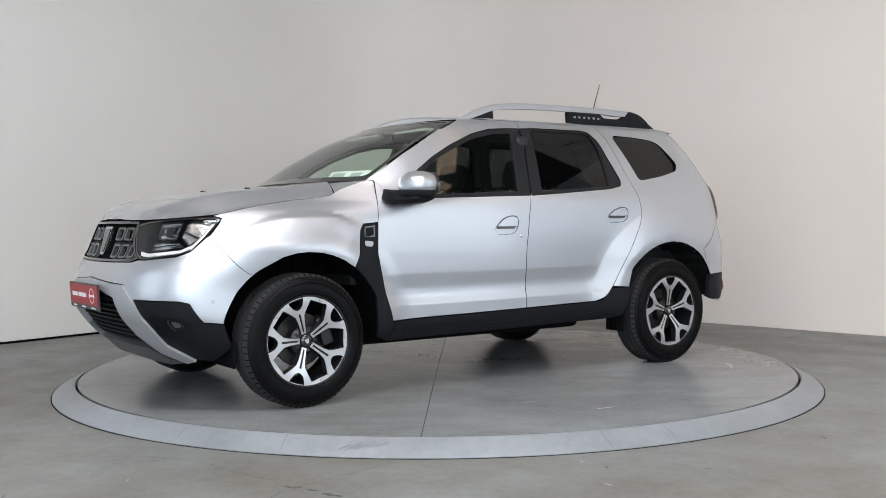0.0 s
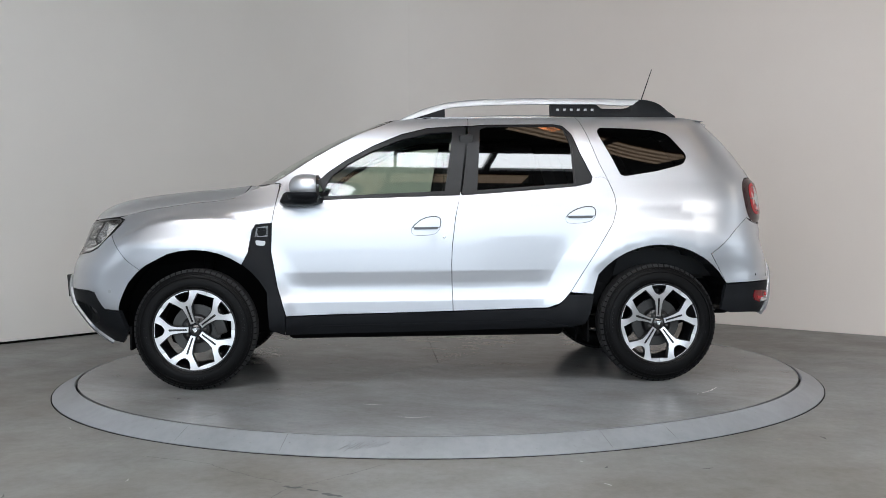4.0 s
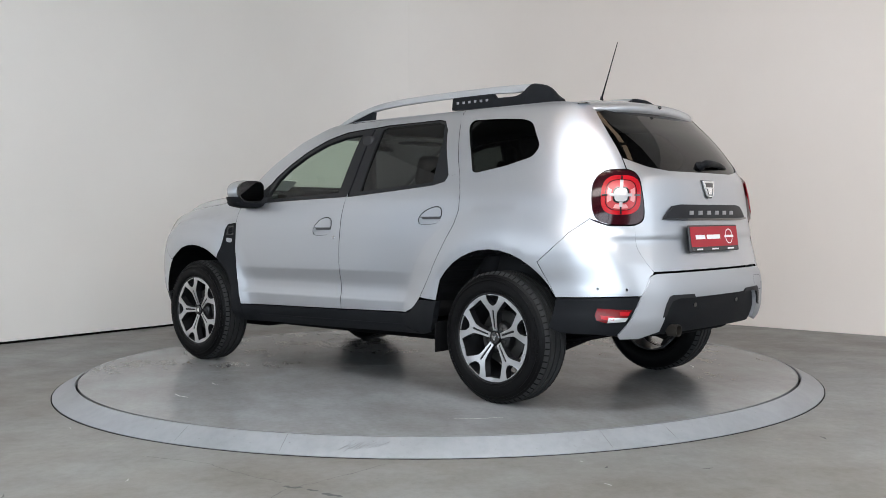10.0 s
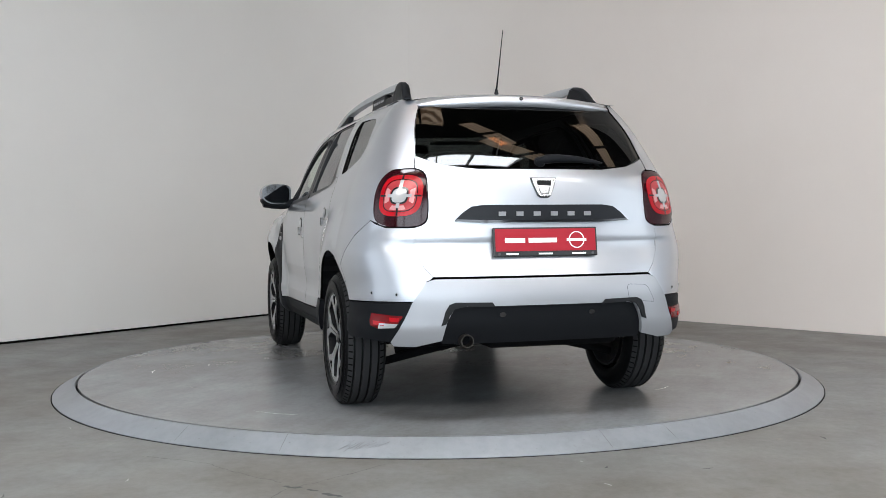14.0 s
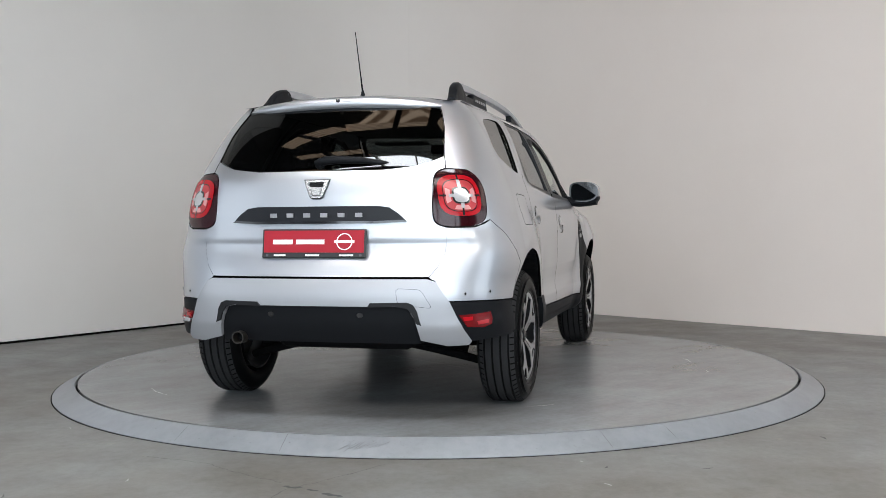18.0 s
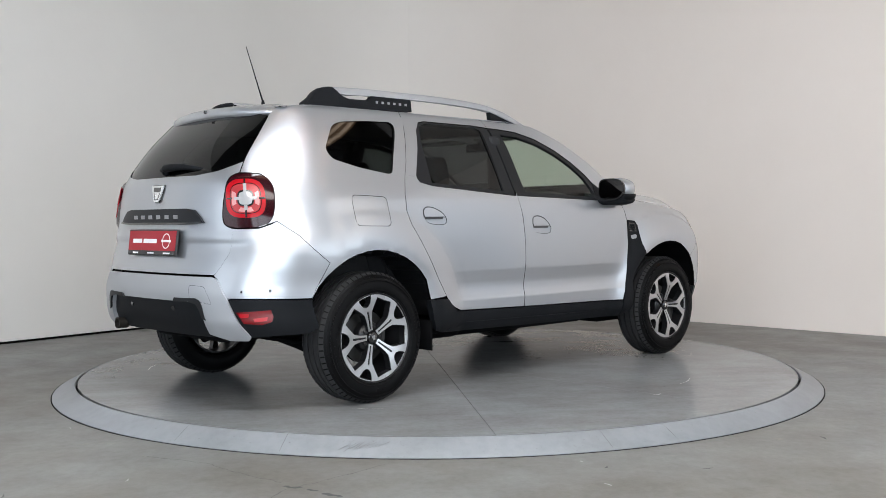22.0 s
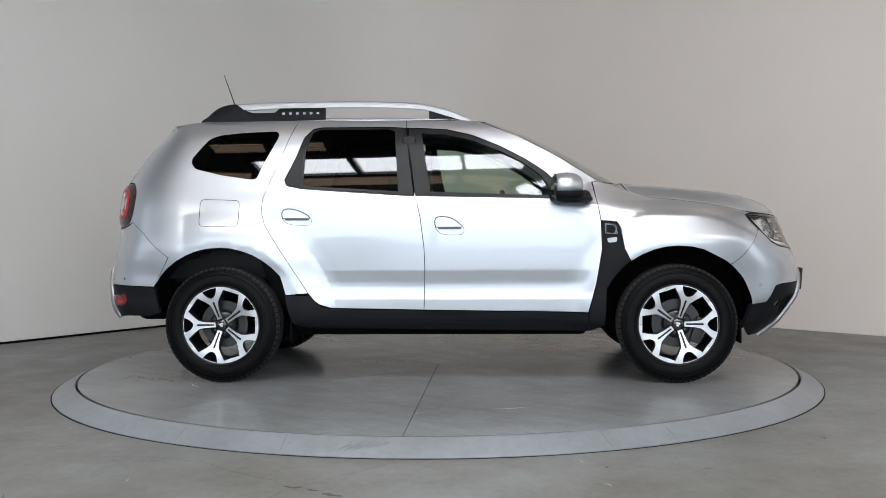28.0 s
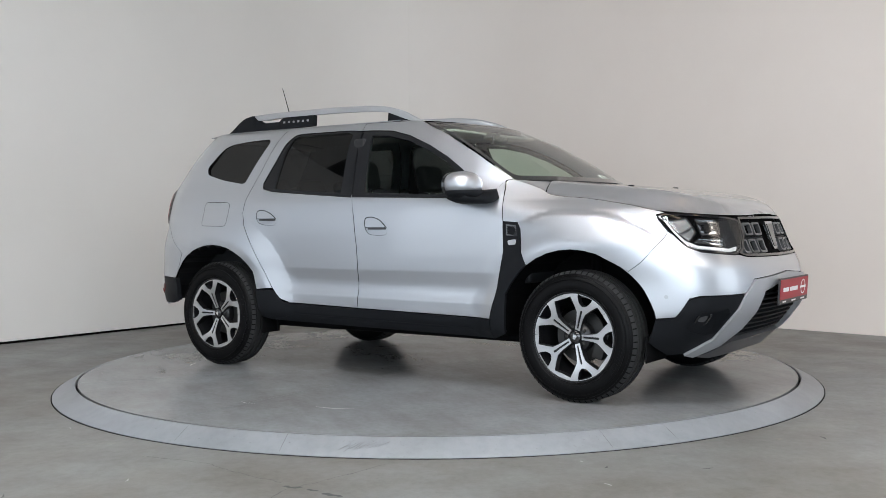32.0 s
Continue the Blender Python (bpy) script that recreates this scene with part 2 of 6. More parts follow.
def prism(pts, depth, axis="y", at=0.0):
    """A closed outline pushed out along an axis: pts lie in the other two axes."""
    bm = bmesh.new()
    place = {"y": lambda a, b, d: (a, d, b), "x": lambda a, b, d: (d, a, b), "z": lambda a, b, d: (a, b, d)}[axis]
    lo = [bm.verts.new(place(a, b, at)) for a, b in pts]
    hi = [bm.verts.new(place(a, b, at + depth)) for a, b in pts]
    f0, f1 = bm.faces.new(lo), bm.faces.new(hi)
    n = len(pts)
    for i in range(n):
        bm.faces.new((lo[i], lo[(i + 1) % n], hi[(i + 1) % n], hi[i]))
    bmesh.ops.triangulate(bm, faces=[f0, f1])
    bmesh.ops.recalc_face_normals(bm, faces=bm.faces)
    return bm


def revolve(profile, seg, axis="y", close=False):
    """profile: (along the axis, radius) pairs, turned round the axis."""
    bm = bmesh.new()
    rings = []
    for i in range(seg):
        a = 2 * math.pi * i / seg
        c, s = math.cos(a), math.sin(a)
        rings.append([bm.verts.new({"y": (r * c, d, r * s), "z": (r * c, r * s, d), "x": (d, r * c, r * s)}[axis]) for d, r in profile])
    m = len(profile)
    for i in range(seg):
        p, q = rings[i], rings[(i + 1) % seg]
        for j in range(m if close else m - 1):
            k = (j + 1) % m
            bm.faces.new((p[j], q[j], q[k], p[k]))
    bmesh.ops.recalc_face_normals(bm, faces=bm.faces)
    return bm


def tube(points, radius, sides=10, closed=False, radii=None):
    """A round bar along a line of points."""
    bm = bmesh.new()
    pts = [Vector(p) for p in points]
    n = len(pts)
    rings = []
    for i, p in enumerate(pts):
        d = (pts[(i + 1) % n] - pts[i - 1]) if closed or 0 < i < n - 1 else (pts[1] - pts[0] if i == 0 else pts[-1] - pts[-2])
        q = d.to_track_quat("Z", "Y")
        r = radii[i] if radii else radius
        rings.append([bm.verts.new(p + q @ Vector((r * math.cos(2 * math.pi * k / sides), r * math.sin(2 * math.pi * k / sides), 0))) for k in range(sides)])
    for i in range(n if closed else n - 1):
        p, q = rings[i], rings[(i + 1) % n]
        for k in range(sides):
            bm.faces.new((p[k], p[(k + 1) % sides], q[(k + 1) % sides], q[k]))
    if not closed:
        bm.faces.new(rings[0])
        bm.faces.new(rings[-1])
    bmesh.ops.recalc_face_normals(bm, faces=bm.faces)
    return bm


def curve_of(*xy):
    """A smooth, non-overshooting curve through (x, y) pairs, for arrays."""
    xs, ys = np.array([p[0] for p in xy], float), np.array([p[1] for p in xy], float)
    h, d = np.diff(xs), np.diff(ys) / np.diff(xs)
    m = np.zeros(len(xs))
    m[0], m[-1] = d[0], d[-1]
    for i in range(1, len(xs) - 1):
        if d[i - 1] * d[i] > 0:
            w1, w2 = 2 * h[i] + h[i - 1], h[i] + 2 * h[i - 1]
            m[i] = (w1 + w2) / (w1 / d[i - 1] + w2 / d[i])

    def f(x):
        x = np.clip(np.asarray(x, float), xs[0], xs[-1])
        i = np.clip(np.searchsorted(xs, x) - 1, 0, len(h) - 1)
        t = (x - xs[i]) / h[i]
        return (ys[i] * (1 + 2 * t) * (1 - t) ** 2 + m[i] * h[i] * t * (1 - t) ** 2 + ys[i + 1] * t * t * (3 - 2 * t) + m[i + 1] * h[i] * t * t * (t - 1))
    return f


def step(a, b, x):
    t = np.clip((np.asarray(x, float) - a) / (b - a), 0, 1)
    return t * t * (3 - 2 * t)


def dense(pts, size):
    """A closed outline with no edge longer than size."""
    out = []
    for i in range(len(pts)):
        a, b = np.array(pts[i], float), np.array(pts[(i + 1) % len(pts)], float)
        n = max(1, int(math.ceil(np.linalg.norm(b - a) / size)))
        out += [tuple(a + (b - a) * k / n) for k in range(n)]
    return out


def soften(pts, r, n=4):
    """Rounds the corners of an outline by r."""
    out = []
    m = len(pts)
    for i in range(m):
        p, a, b = (np.array(pts[j % m], float) for j in (i, i - 1, i + 1))
        la, lb = np.linalg.norm(a - p), np.linalg.norm(b - p)
        k = min(r, la * 0.45, lb * 0.45)
        u, v = p + (a - p) / la * k, p + (b - p) / lb * k
        for j in range(n + 1):
            t = j / n
            out.append(tuple(u * (1 - t) ** 2 + p * 2 * t * (1 - t) + v * t * t))
    return out


def inset(pts, d):
    """An outline moved inwards by d."""
    P = np.array(pts, float)
    area2 = np.sum(P[:, 0] * np.roll(P[:, 1], -1) - P[:, 1] * np.roll(P[:, 0], -1))
    s = 1 if area2 > 0 else -1
    e = np.roll(P, -1, 0) - P
    n = np.stack([-e[:, 1], e[:, 0]], 1) * s / (np.linalg.norm(e, axis=1)[:, None] + 1e-12)
    b = n + np.roll(n, 1, 0)
    b /= np.maximum(np.sum(b * np.roll(n, 1, 0), 1), 0.35)[:, None] + 1e-12
    return [tuple(p) for p in P + b * d]


def inside(poly, X, Y):
    r = np.zeros(len(X), bool)
    for (x0, y0), (x1, y1) in zip(poly, poly[1:] + poly[:1]):
        if y0 != y1:
            r ^= ((y0 > Y) != (y1 > Y)) & (X < (x1 - x0) * (Y - y0) / (y1 - y0) + x0)
    return r


def near(poly, X, Y):
    d = np.full(len(X), 9.0)
    for (x0, y0), (x1, y1) in zip(poly, poly[1:] + poly[:1]):
        dx, dy = x1 - x0, y1 - y0
        t = np.clip(((X - x0) * dx + (Y - y0) * dy) / (dx * dx + dy * dy + 1e-12), 0, 1)
        d = np.minimum(d, np.hypot(X - x0 - t * dx, Y - y0 - t * dy))
    return d


def sheet(name, fn, outline, material, parent, holes=(), size=0.05, off=0.0, rim=0.012, gap=0.0, right=False, label="", bulge=0.0):
    """A panel cut to an outline from the surface fn(u, v), with true normals, a folded rim and an optional offset."""
    from_fn = lambda u, v: fn(np.asarray(u, float), np.asarray(v, float))
    loops = [dense(inset(outline, gap) if gap else outline, size * 0.6)] + [dense(inset(h, -gap) if gap else h, size * 0.6) for h in holes]
    xs = [p[0] for p in loops[0]]
    ys = [p[1] for p in loops[0]]
    gx, gy = np.meshgrid(np.arange(min(xs), max(xs), size), np.arange(min(ys), max(ys), size))
    gx, gy = gx.ravel() + 0.0007, gy.ravel() + 0.0007
    ok = inside(loops[0], gx, gy) & (near(loops[0], gx, gy) > size * 0.4)
    for h in loops[1:]:
        ok &= ~inside(h, gx, gy) & (near(h, gx, gy) > size * 0.4)
    pts, edges = [], []
    for l in loops:
        k = len(pts)
        pts += l
        edges += [(k + i, k + (i + 1) % len(l)) for i in range(len(l))]
    pts += list(zip(gx[ok].tolist(), gy[ok].tolist()))
    vs, _, fs = delaunay([Vector(p) for p in pts], edges, [], 0, 1e-6)[:3]
    cu = np.array([sum(vs[i][0] for i in f) / 3 for f in fs])
    cv = np.array([sum(vs[i][1] for i in f) / 3 for f in fs])
    keep = inside(loops[0], cu, cv)
    for h in loops[1:]:
        keep &= ~inside(h, cu, cv)
    fs = [f for f, k in zip(fs, keep) if k]
    U, V = np.array([v[0] for v in vs]), np.array([v[1] for v in vs])
    P = from_fn(U, V)
    e = 0.002
    du, dv = from_fn(U + e, V) - from_fn(U - e, V), from_fn(U, V + e) - from_fn(U, V - e)
    N = np.cross(du, dv)
    N /= np.linalg.norm(N, axis=1)[:, None] + 1e-12
    if np.sum(N * (P - np.array([0, 0, 0.8]))) < 0:
        N = -N
    D = off
    if bulge:
        d = np.full(len(U), 9.0)
        for l in loops:
            d = np.minimum(d, near(l, U, V))
        D = off + bulge * (1 - np.exp(-d / (abs(bulge) * 0.7 + 0.003)))[:, None]
    P = P + N * D
    flip = np.array([1, -1, 1]) if right else np.array([1, 1, 1])
    P, N = P * flip, N * flip
    faces = []
    for f in fs:
        a, b, c = (P[f[k]] for k in range(3))
        faces.append(list(f) if np.dot(np.cross(b - a, c - a), N[f[0]]) > 0 else list(reversed(f)))
    verts, norms, folded = P.tolist(), N.tolist(), []
    if rim:
        count = {}
        for f in faces:
            for i in range(len(f)):
                count[(f[i], f[(i + 1) % len(f)])] = 1
        for (a, b) in [k for k in count if (k[1], k[0]) not in count]:
            k = len(verts)
            t = P[b] - P[a]
            out = np.cross(t, N[a])
            out = out / (np.linalg.norm(out) + 1e-12)
            verts += [P[a].tolist(), P[b].tolist(), (P[b] - N[b] * rim).tolist(), (P[a] - N[a] * rim).tolist()]
            norms += [out.tolist()] * 4
            faces.append([k + 3, k + 2, k + 1, k])
            folded.append(len(faces) - 1)
    me = bpy.data.meshes.new(name)
    me.from_pydata(verts, [], faces)
    me.polygons.foreach_set("use_smooth", [True] * len(me.polygons))
    me.normals_split_custom_set_from_vertices(norms)
    me.materials.append(material)
    if material is SILVER:
        # the folded edges of painted panels lie in the dark joints
        me.materials.append(GAP)
        for i in folded:
            me.polygons[i].material_index = 1
    ob = new(name, me)
    ob.parent = parent
    return tagged(ob, label)


# ---- the hall ----
def wall_strip(name, path, z0, z1, thick, material, label, smooth=True):
    """A wall of real thickness along a plan path; the room lies to the left of the path."""
    bm = bmesh.new()
    pts = [Vector((*p, 0)) for p in path]
    cols = []
    for i, p in enumerate(pts):
        d = (pts[min(i + 1, len(pts) - 1)] - pts[max(i - 1, 0)]).normalized()
        o = Vector((d.y, -d.x, 0)) * thick
        cols.append([bm.verts.new(q) for q in (p + Vector((0, 0, z0)), p + Vector((0, 0, z1)), p + o + Vector((0, 0, z1)), p + o + Vector((0, 0, z0)))])
    for a, b in zip(cols, cols[1:]):
        for k in range(4):
            bm.faces.new((a[k], b[k], b[(k + 1) % 4], a[(k + 1) % 4]))
    bm.faces.new(cols[0])
    bm.faces.new(cols[-1])
    bmesh.ops.recalc_face_normals(bm, faces=bm.faces)
    return sharp(tagged(part(name, bm, material, None, label, smooth), kind="structure"), 30)


C, LD, RD = Vector(CORNER), Vector(LEFT_DIR), Vector(RIGHT_DIR)
COVE = 2.2
cove = []
for i in range(17):
    t = i / 16
    cove.append(tuple((C + RD * COVE) * (1 - t) ** 2 + C * 2 * t * (1 - t) + (C + LD * COVE) * t * t))
left_end, right_end = C + LD * 11.6, C + RD * 12.8
BACK_Y = -11.0
left_mid, right_mid = C + LD * 9.2, C + RD * 9.6
wall_strip("wall_west", [cove[8]] + cove[9:] + [tuple(left_mid)], FLOOR_Z + 0.018, HALL_H, 0.18, WALL, "white studio wall, its grey shade painted in, over a dark shadow gap")
wall_strip("wall_east", [tuple(right_mid)] + cove[:9], FLOOR_Z, HALL_H, 0.18, WALL, "white studio wall, its warm light painted in, meeting the floor")
# unseen walls, added to close the hall and dim the car's reflections
wall_strip("wall_west_hall", [tuple(left_mid), tuple(left_end)], FLOOR_Z, HALL_H, 0.18, UNSEEN_WALL, "unseen blue-grey wall added to grey the car's reflections")
wall_strip("wall_east_hall", [tuple(right_end), tuple(right_mid)], FLOOR_Z, HALL_H, 0.18, UNSEEN_WALL, "unseen blue-grey wall added to grey the car's reflections")
wall_strip("wall_west_lintel", [(left_end.x, -3.1), (left_end.x, -6.9)], 3.6, HALL_H, 0.18, UNSEEN_WALL, "unseen blue-grey wall over an added side doorway")
wall_strip("wall_west_side", [(left_end.x, -6.9), (left_end.x, BACK_Y)], FLOOR_Z, HALL_H, 0.18, UNSEEN_WALL, "unseen blue-grey side wall added to close the hall")
wall_strip("wall_east_side", [(right_end.x, -3.1), tuple(right_end)], FLOOR_Z, HALL_H, 0.18, UNSEEN_WALL, "unseen blue-grey side wall added to close the hall")
wall_strip("wall_east_end", [(right_end.x, BACK_Y), (right_end.x, -7.4)], FLOOR_Z, HALL_H, 0.18, UNSEEN_WALL, "unseen blue-grey end of the added side wall")
wall_strip("wall_east_lintel", [(right_end.x, -7.4), (right_end.x, -3.1)], 3.6, HALL_H, 0.18, UNSEEN_WALL, "unseen blue-grey wall over an added side doorway")
tagged(part("east_backdrop", box_bm(10.5, 10.6, -10.5, -0.5, FLOOR_Z, HALL_H), DAY_DOOR, None, "pale glow outside an unseen, added side doorway", False), kind="structure")
# black strip standing for the shade in the gap under the west wall
bm = bmesh.new()
p0, p1 = C + LD * COVE, left_mid
off = Vector((LD.y, -LD.x))
if off.dot(Vector((0, 0)) - p0) < 0:
    off = -off
base = [p0 - off * 0.1, p1 - off * 0.1, p1 + off * 0.016, p0 + off * 0.016]
lo = [bm.verts.new((q.x, q.y, FLOOR_Z)) for q in base]
hi = [bm.verts.new((q.x, q.y, FLOOR_Z + 0.017)) for q in base]
bm.faces.new(lo)
bm.faces.new(hi)
for i in range(4):
    bm.faces.new((lo[i], lo[(i + 1) % 4], hi[(i + 1) % 4], hi[i]))
bmesh.ops.recalc_face_normals(bm, faces=bm.faces)
tagged(part("gap_shade", bm, GAP, None, "thin black strip for the gap's shade at the wall's foot", False), kind="structure")
# back wall with a wide doorway
DOOR = (-6.4, 5.3, 3.6)
wall_strip("wall_south_left", [(left_end.x, BACK_Y), (DOOR[0], BACK_Y)], FLOOR_Z, HALL_H, 0.18, UNSEEN_WALL, "unseen blue-grey back wall added beside the doorway")
wall_strip("wall_south_right", [(DOOR[1], BACK_Y), (right_end.x, BACK_Y)], FLOOR_Z, HALL_H, 0.18, UNSEEN_WALL, "unseen blue-grey back wall added beside the doorway")
wall_strip("wall_south_lintel", [(DOOR[0], BACK_Y), (DOOR[1], BACK_Y)], DOOR[2], HALL_H, 0.18, UNSEEN_WALL, "unseen blue-grey wall added over the doorway")
for x in (-4.4, -1.4, 1.2, 4.2):
    tagged(part("door_post", box_bm(x - 0.07, x + 0.07, BACK_Y + 0.20, BACK_Y + 0.34, FLOOR_Z, HALL_H), BEAM, None, "dark steel post standing in the wide doorway", False), kind="structure")
tagged(part("side_backdrop", box_bm(-9.4, -9.3, -10.0, -0.5, FLOOR_Z, HALL_H), DAY_DOOR, None, "pale glow outside an unseen, added side doorway", False), kind="structure")
bm = box_bm(-9, 10, BACK_Y - 2.3, BACK_Y - 2.2, FLOOR_Z, HALL_H)
tagged(part("backdrop", bm, DAY_DOOR, None, "pale daylight outside the open doorway", False), kind="structure")

# floor: one sheet
bm = bmesh.new()
bmesh.ops.create_grid(bm, x_segments=12, y_segments=12, size=30)
for v in bm.verts:
    v.co.z = FLOOR_Z
tagged(part("floor", bm, CONCRETE, None, "worn grey painted concrete floor with scuffs", False), kind="structure")

# ceiling: dark corrugated sheets, plus unseen pale lining added to brighten the studio corner
for name, y0, y1, z, m, label in (("ceiling", -14.0, -0.45, HALL_H, ROOF_STEEL, "dark corrugated steel roof"), ("ceiling_lining", -0.45, 8.0, HALL_H, BOUNCE_CEILING, "unseen pale lining added over the turntable to bounce light")):
    tagged(part(name, box_bm(-15, 16, y0, y1, z, z + 0.1), m, None, label, False), kind="structure")

# rooflights between dark purlins
row = empty("rooflight_row", "long pale rooflight strip between dark steel bars", "rooflight")
BARS = (-2.42, -1.28, -0.16, 0.96, 2.02)
for y in (-3.83, -3.03):
    part("edge_beam", box_bm(-2.45, 2.05, y - 0.05, y + 0.05, HALL_H - 0.20, HALL_H), BEAM, row, "", False)
for x in BARS:
    part("cross_bar", box_bm(x - 0.03, x + 0.03, -3.78, -3.08, HALL_H - 0.24, HALL_H - 0.14), BEAM, row, "", False)
for x0, x1 in zip(BARS, BARS[1:]):
    part("pane", box_bm(x0 + 0.03, x1 - 0.03, -3.78, -3.08, HALL_H - 0.03, HALL_H - 0.01), DAY_PANEL, row, "translucent daylight pane", False)
for x, y, turn, sx, sy in ((-0.65, -1.35, -8, 1.6, 0.50), (-2.05, -1.52, 30, 1.3, 0.32), (2.02, -2.78, -32, 2.2, 0.38), (1.08, -1.85, -45, 1.3, 0.32), (3.20, -1.40, -42, 2.6, 0.40), (-2.10, -2.70, -3, 1.2, 0.28), (-3.30, -3.60, -17, 1.4, 0.22), (-0.30, -4.32, -2, 3.6, 0.42)):
    rl = part("warm_rooflight", box_bm(-sx / 2, sx / 2, -sy / 2, sy / 2, HALL_H - 0.05, HALL_H - 0.02), WARM_PANEL, None, "warm corrugated translucent rooflight sheet in the roof", False)
    tagged(rl, category="rooflight", group="warm rooflights")
    rl.matrix_world = pose(x, y, 0, 0, 0, turn)
    part("purlin", box_bm(-0.05, 0.05, -sy / 2 - 0.1, sy / 2 + 0.1, HALL_H - 0.16, HALL_H - 0.06), BEAM, rl, "", False)

# ---- turntable ----
ring = empty("turntable_ring", "sloping blue-grey painted steel ring round the turntable", "ring")
prof = [(-0.004, R_DECK + 0.014), (-0.001, R_DECK + 0.02), (FLOOR_Z + 0.008, R_RING - 0.003), (FLOOR_Z + 0.005, R_RING), (FLOOR_Z - 0.01, R_RING), (FLOOR_Z - 0.01, R_DECK + 0.014)]
sharp(part("ramp", revolve(prof, 180, "z", True), RING, ring), 30)
part("gap_liner", revolve([(-0.03, R_DECK - 0.03), (-0.03, R_DECK + 0.016), (-0.05, R_DECK + 0.016), (-0.05, R_DECK - 0.03)], 180, "z", True), GAP, ring, "black gap between ring and deck")
# shade along the ring's outer lip, drawn as a dark strip
part("edge_shade", revolve([(FLOOR_Z + 0.001, R_RING - 0.002), (FLOOR_Z + 0.003, R_RING + 0.006), (FLOOR_Z - 0.006, R_RING + 0.007), (FLOOR_Z - 0.006, R_RING - 0.002)], 180, "z", True), GAP, ring, "dark strip for the shade at the ring's outer edge")
deck = empty("turntable_deck", "grey painted round turntable deck with thin seams", "turntable")
SEAMS = (-92.0, 87.6, 124.3, 268.0)
for d0, d1 in zip(SEAMS, SEAMS[1:]):
    bm = bmesh.new()
    a0, a1 = radians(d0), radians(d1)
    g = 0.0016
    n0, n1 = Vector((-math.sin(a0), math.cos(a0), 0)) * g, Vector((math.sin(a1), -math.cos(a1), 0)) * g
    am, half_a = (a0 + a1) / 2, (a1 - a0) / 2
    o = Vector((math.cos(am), math.sin(am), 0)) * (g / max(math.sin(half_a), 0.2))
    n = max(12, int((d1 - d0) / 2))
    top = [o] + [Vector((R_DECK * math.cos(a0 + (a1 - a0) * i / n), R_DECK * math.sin(a0 + (a1 - a0) * i / n), 0)) for i in range(n + 1)]
    top[1], top[-1] = top[1] + n0, top[-1] + n1
    hi = [bm.verts.new(p) for p in top]
    lo = [bm.verts.new(p - Vector((0, 0, 0.028))) for p in top]
    f = bm.faces.new(hi)
    for i in range(len(hi)):
        j = (i + 1) % len(hi)
        bm.faces.new((hi[i], lo[i], lo[j], hi[j]))
    bmesh.ops.recalc_face_normals(bm, faces=bm.faces)
    part("plate", bm, DECK, deck, "", False)
part("pan", revolve([(-0.03, 0.001), (-0.03, R_DECK - 0.02), (-0.05, R_DECK - 0.02), (-0.05, 0.001)], 96, "z"), GAP, deck, "black pan under the seams")


def mark(name, parent, material, pts, width, z, label):
    """A thin worn streak on a floor surface, drawn as a flat ribbon of its own."""
    bm = bmesh.new()
    P = [Vector((*p, 0)) for p in pts]
    rows = []
    for i, p in enumerate(P):
        d = (P[min(i + 1, len(P) - 1)] - P[max(i - 1, 0)]).normalized()
        n = Vector((-d.y, d.x, 0)) * width * (0.5 if 0 < i < len(P) - 1 else 0.15) * random.uniform(0.6, 1.2)
        zz = z(p) if callable(z) else z
        rows.append([bm.verts.new((p.x + n.x, p.y + n.y, zz)), bm.verts.new((p.x - n.x, p.y - n.y, zz))])
    for a, b in zip(rows, rows[1:]):
        bm.faces.new((a[0], b[0], b[1], a[1]))
    bmesh.ops.recalc_face_normals(bm, faces=bm.faces)
    return part(name, bm, material, parent, label, False)


def ramp_z(p):
    k = (math.hypot(p.x, p.y) - R_DECK - 0.02) / (R_RING - 0.003 - R_DECK - 0.02)
    return -0.001 + k * (FLOOR_Z + 0.009) + 0.0016


def polar(r, a):
    return (r * math.sin(radians(a)), -r * math.cos(radians(a)))


# scuffs on the ring
scuff = random.Random(11)
for k in range(13):
    a = -10.4 + 0.36 * k + scuff.uniform(-0.12, 0.12)
    w = (0.007 if k < 6 else 0.004) * scuff.uniform(0.4, 1.0)
    r0, r1 = 2.305 + scuff.uniform(0, 0.03), 2.385 - scuff.uniform(0, 0.03) - (0.02 if k > 6 else 0)
    mark("scuff", ring, FAINT_SCUFF, [polar(r0 + (r1 - r0) * q, a + 0.9 - 1.3 * q + scuff.uniform(-0.08, 0.08)) for q in (0, 0.2, 0.4, 0.6, 0.8, 1)], w, ramp_z, "dark rubber scuff")
for a in (-31.0, 18.5, 27.0, -17.3):
    mark("ring_joint", ring, SCUFF, [polar(2.285, a), polar(2.34, a + 0.1), polar(2.395, a + 0.2)], 0.003, ramp_z, "dark joint")
# cracks and chips on the hall floor
crack = random.Random(5)
